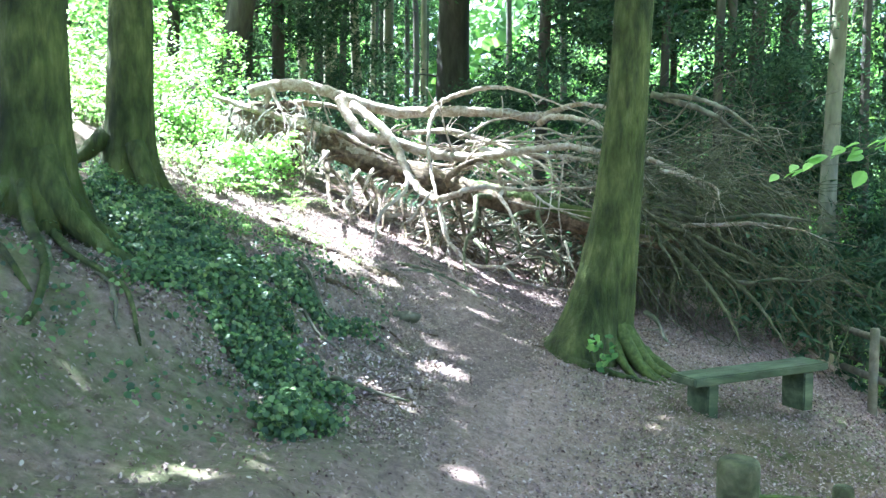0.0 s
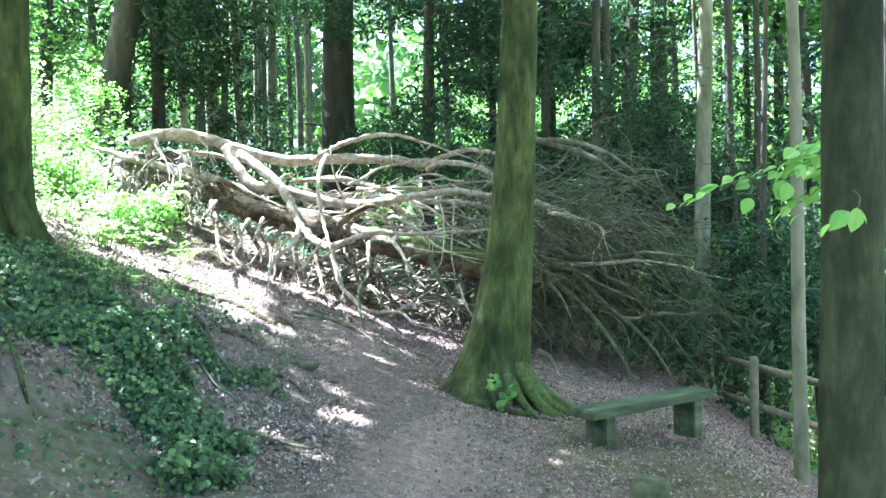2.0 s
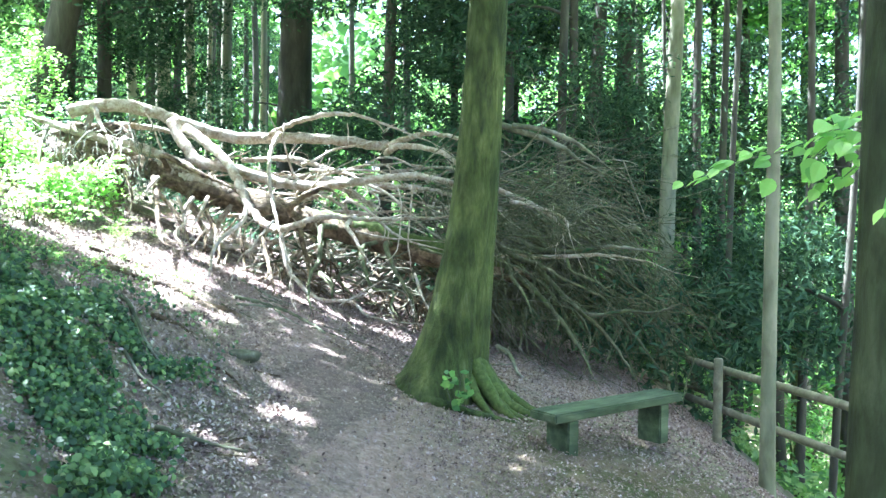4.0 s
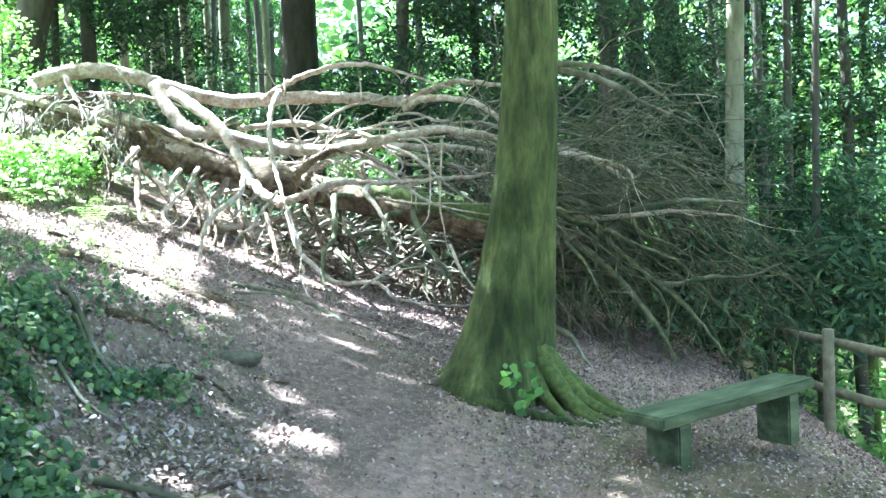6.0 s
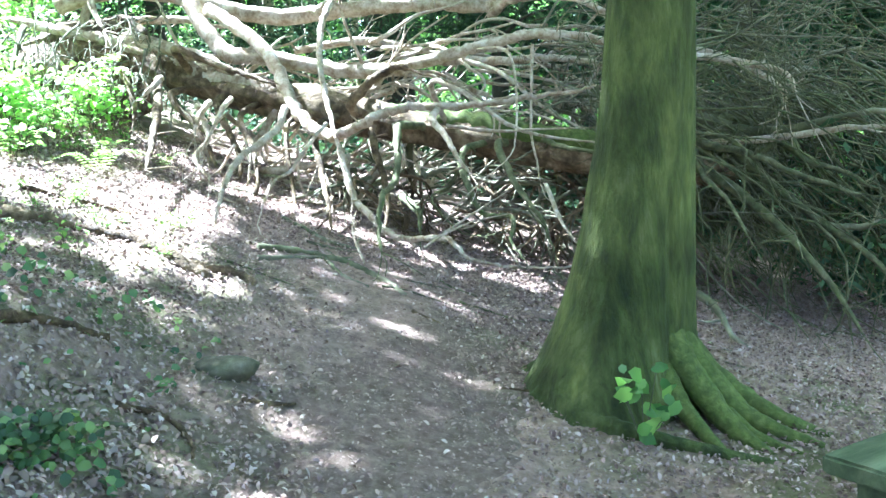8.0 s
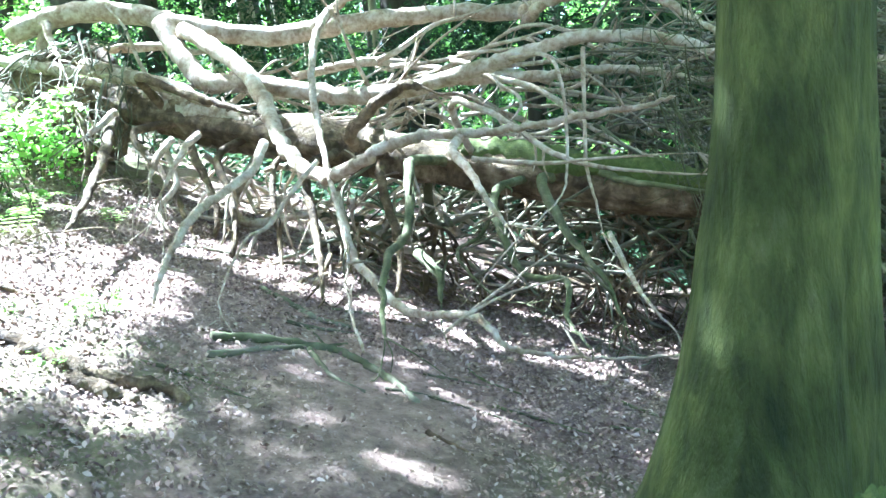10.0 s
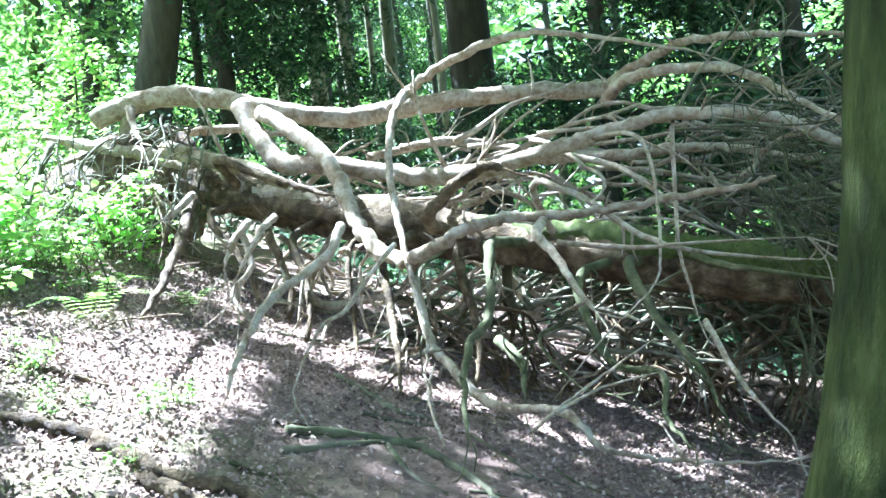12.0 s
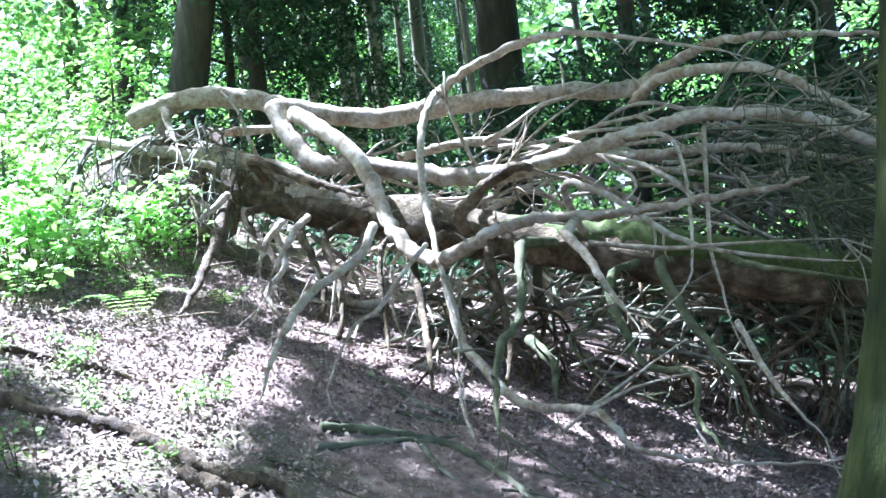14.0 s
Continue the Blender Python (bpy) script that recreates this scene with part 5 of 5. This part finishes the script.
part("foliage", mesh_of("foliage", v, f, beech_leaf, False), beech_plant)
v, f = joined([tube(smooth_path([(0, 0, -0.02), tuple(c * 0.6), tuple(c)], 3), np.linspace(0.004, 0.002, 7), 4) for c in pc[::4]])
part("stems", mesh_of("stems", v, tidy(f), twig_bark), beech_plant)

# beech twigs growing from the slim trunk, their sunlight put into the leaf colour
def blades(items, seed):
    """Oval pointed leaves with a wavy edge, folded along the midrib: centre, direction, normal, length."""
    g = np.random.default_rng(seed)
    vs, fs = [], []
    half = ((0.0, 0.0), (0.12, 0.20), (0.32, 0.33), (0.55, 0.34), (0.78, 0.21), (1.0, 0.0))
    for c, d, n, size in items:
        c, d, n = (np.asarray(q, dtype=float) for q in (c, d, n))
        d = d / np.linalg.norm(d)
        n = n - d * (n @ d)
        n = n / np.linalg.norm(n)
        side = np.cross(d, n)
        o = len(vs)
        for u, w in half:
            base = c + d * size * (u - 0.5) - n * size * 0.22 * u * u
            vs.append(base)
            for k in (-1, 1):
                vs.append(base + side * k * w * size + n * size * (0.22 * w + g.normal(0, 0.012)))
        for r in range(5):
            i, j = o + 3 * r, o + 3 * r + 3
            fs += [(i, j, j + 1, i + 1), (i, i + 2, j + 2, j)]
    return np.array(vs), [tuple(int(q) for q in f) for f in fs]


hang = thing("hanging_twig", "beech twigs with pale green leaves coloured as if sunlit", "twig", (1.62, 1.30, 1.80))
g = np.random.default_rng(9)
tw, items = [], []
SPRIGS = (([(1.66, 1.28, 1.87), (1.72, 1.50, 1.90), (1.606, 1.5, 1.905), (1.443, 1.49, 1.893), (1.302, 1.48, 1.866), (1.159, 1.47, 1.82), (1.075, 1.47, 1.795)], 26, 0.064, 0.016),
          ([(1.67, 1.28, 1.95), (1.72, 1.45, 1.975), (1.659, 1.45, 1.962), (1.566, 1.43, 1.925), (1.496, 1.42, 1.865), (1.455, 1.41, 1.80)], 22, 0.088, 0.04),
          ([(1.67, 1.28, 1.96), (1.723, 1.47, 1.985), (1.636, 1.47, 1.975), (1.535, 1.46, 1.957)], 14, 0.082, 0.04),
          ([(1.66, 1.28, 1.84), (1.72, 1.45, 1.86), (1.656, 1.45, 1.836), (1.609, 1.44, 1.80), (1.528, 1.43, 1.752), (1.493, 1.43, 1.728)], 13, 0.065, 0.015))
for pts, count, size, loose in SPRIGS:
    p = smooth_path(pts, 6)
    tw.append(tube(p - np.array([1.62, 1.30, 1.80]), np.linspace(0.004, 0.0012, len(p)), 5))
    for k in range(count):
        i = int((0.26 + 0.73 * k / (count - 1)) * (len(p) - 2))
        way = p[i + 1] - p[i]
        way = way / np.linalg.norm(way) + np.array([0, (-1) ** k * 0.75, -0.15]) + g.normal(0, 0.12, 3)
        items.append((p[i] + way * size * 0.4 + g.normal(0, loose, 3) * np.array([1, 1, 0.8]), way, np.array([0.1, -0.38, 0.9]) + g.normal(0, 0.2, 3), size * g.uniform(0.8, 1.2)))
p = smooth_path([(1.64, 1.10, 1.80), (1.60, 0.95, 1.77), (1.555, 0.86, 1.728), (1.52, 0.847, 1.712)], 5)
tw.append(tube(p - np.array([1.62, 1.30, 1.80]), np.linspace(0.003, 0.0014, len(p)), 5))
items += [((1.482, 0.84, 1.688), (-0.7, -0.1, -0.55), (-0.25, -0.8, 0.55), 0.095), ((1.540, 0.845, 1.686), (-0.15, -0.1, -1.0), (0.2, -0.95, 0.2), 0.088), ((1.577, 0.86, 1.702), (0.6, 0, -0.8), (0.7, -0.3, 0.6), 0.06), ((1.435, 0.85, 1.655), (-0.7, 0, -0.7), (-0.6, -0.2, 0.7), 0.055)]
v, f = joined(tw)
part("stem", mesh_of("stem", v, tidy(f), twig_bark), hang)
v, f = blades(items, 9)
v = v - np.array([1.62, 1.30, 1.80])
part("foliage", mesh_of("foliage", v, f, sunny_leaf, False), hang)


def sapling(x, y, height, seed, label):
    """A slim leafy shrub: a stem with leaves on short side twigs."""
    g = np.random.default_rng(seed)
    ob = thing("shrub", label, "shrub", (x, y, gz(x, y)), "slope shrubs")
    p = smooth_path([(0, 0, -0.05), (0.05, 0.02, height * 0.5), (0.12, -0.03, height)], 8)
    tubes, cs = [tube(p, np.linspace(0.022, 0.006, len(p)), 6)], []
    for k in range(26):
        h = g.uniform(0.12, 1.0)
        a, L = g.uniform(0, 6.28), (0.30 + 0.5 * (1 - h)) * g.uniform(0.6, 1.2)
        o = p[int(h * (len(p) - 1))]
        q = np.array([o, o + np.array([math.cos(a) * L * 0.5, math.sin(a) * L * 0.5, 0.10]), o + np.array([math.cos(a) * L, math.sin(a) * L, 0.08])])
        tubes.append(tube(smooth_path(q, 3), np.linspace(0.006, 0.003, 7), 4))
        for s in range(22):
            cs.append(o + (q[2] - o) * g.uniform(0.25, 1.05) + g.normal(0, 0.07, 3))
    v, f = joined(tubes)
    part("stem", mesh_of("stem", v, tidy(f), twig_bark), ob)
    v, f = fine_leaves(np.array(cs), np.tile([0, -0.2, 1.0], (len(cs), 1)), 0.085, 0.4, 0.65, seed)
    # the same leaf colour with sunlight put into it
    part("foliage", mesh_of("foliage", v, f, sunny_leaf, False), ob)
    return ob


for k, (x, y, h) in enumerate(((-6.9, 13.6, 2.6), (-7.8, 12.4, 1.9), (-6.2, 11.0, 0.8), (-5.0, 9.9, 0.5), (-7.0, 11.4, 1.2), (-4.95, 11.3, 0.6))):
    sapling(x, y, h, 200 + k, "sunlit leafy shrub beside the torn-up roots")


def fern(x, y, s, seed):
    """A small fern: arching fronds with paired leaflets."""
    g = np.random.default_rng(seed)
    ob = thing("fern", "small bright green fern on the leafy slope", "fern", (x, y, gz(x, y)), "slope ferns")
    for k in range(6):
        a = k * 1.05 + g.uniform(-0.3, 0.3)
        d = np.array([math.cos(a), math.sin(a), 0])
        p = smooth_path([(0, 0, 0), tuple(d * 0.5 * s + np.array([0, 0, 0.42 * s])), tuple(d * s + np.array([0, 0, 0.34 * s]))], 8)
        side = np.cross(d, [0, 0, 1])
        vs, fs = [], []
        for j in range(2, len(p)):
            L = 0.22 * s * (1 - j / len(p)) ** 0.7 + 0.01
            for sg in (-1, 1):
                o, n = p[j], len(vs)
                vs += [o, o + side * sg * L * 0.5 + d * 0.03 * s, o + side * sg * L + d * 0.02 * s - np.array([0, 0, 0.1 * L]), o + side * sg * L * 0.5 - d * 0.025 * s]
                fs.append((n, n + 1, n + 2, n + 3))
        part("frond", mesh_of("frond", np.array(vs), fs, herb_mat, False), ob)


for k, (x, y, s) in enumerate(((-3.9, 9.6, 0.42), (-4.15, 10.1, 0.36), (-3.75, 10.5, 0.3), (-4.5, 9.4, 0.4), (-4.9, 10.6, 0.38), (-3.6, 6.4, 0.3), (-3.2, 6.0, 0.26), (-3.9, 5.9, 0.3))):
    fern(x, y, s, 300 + k)
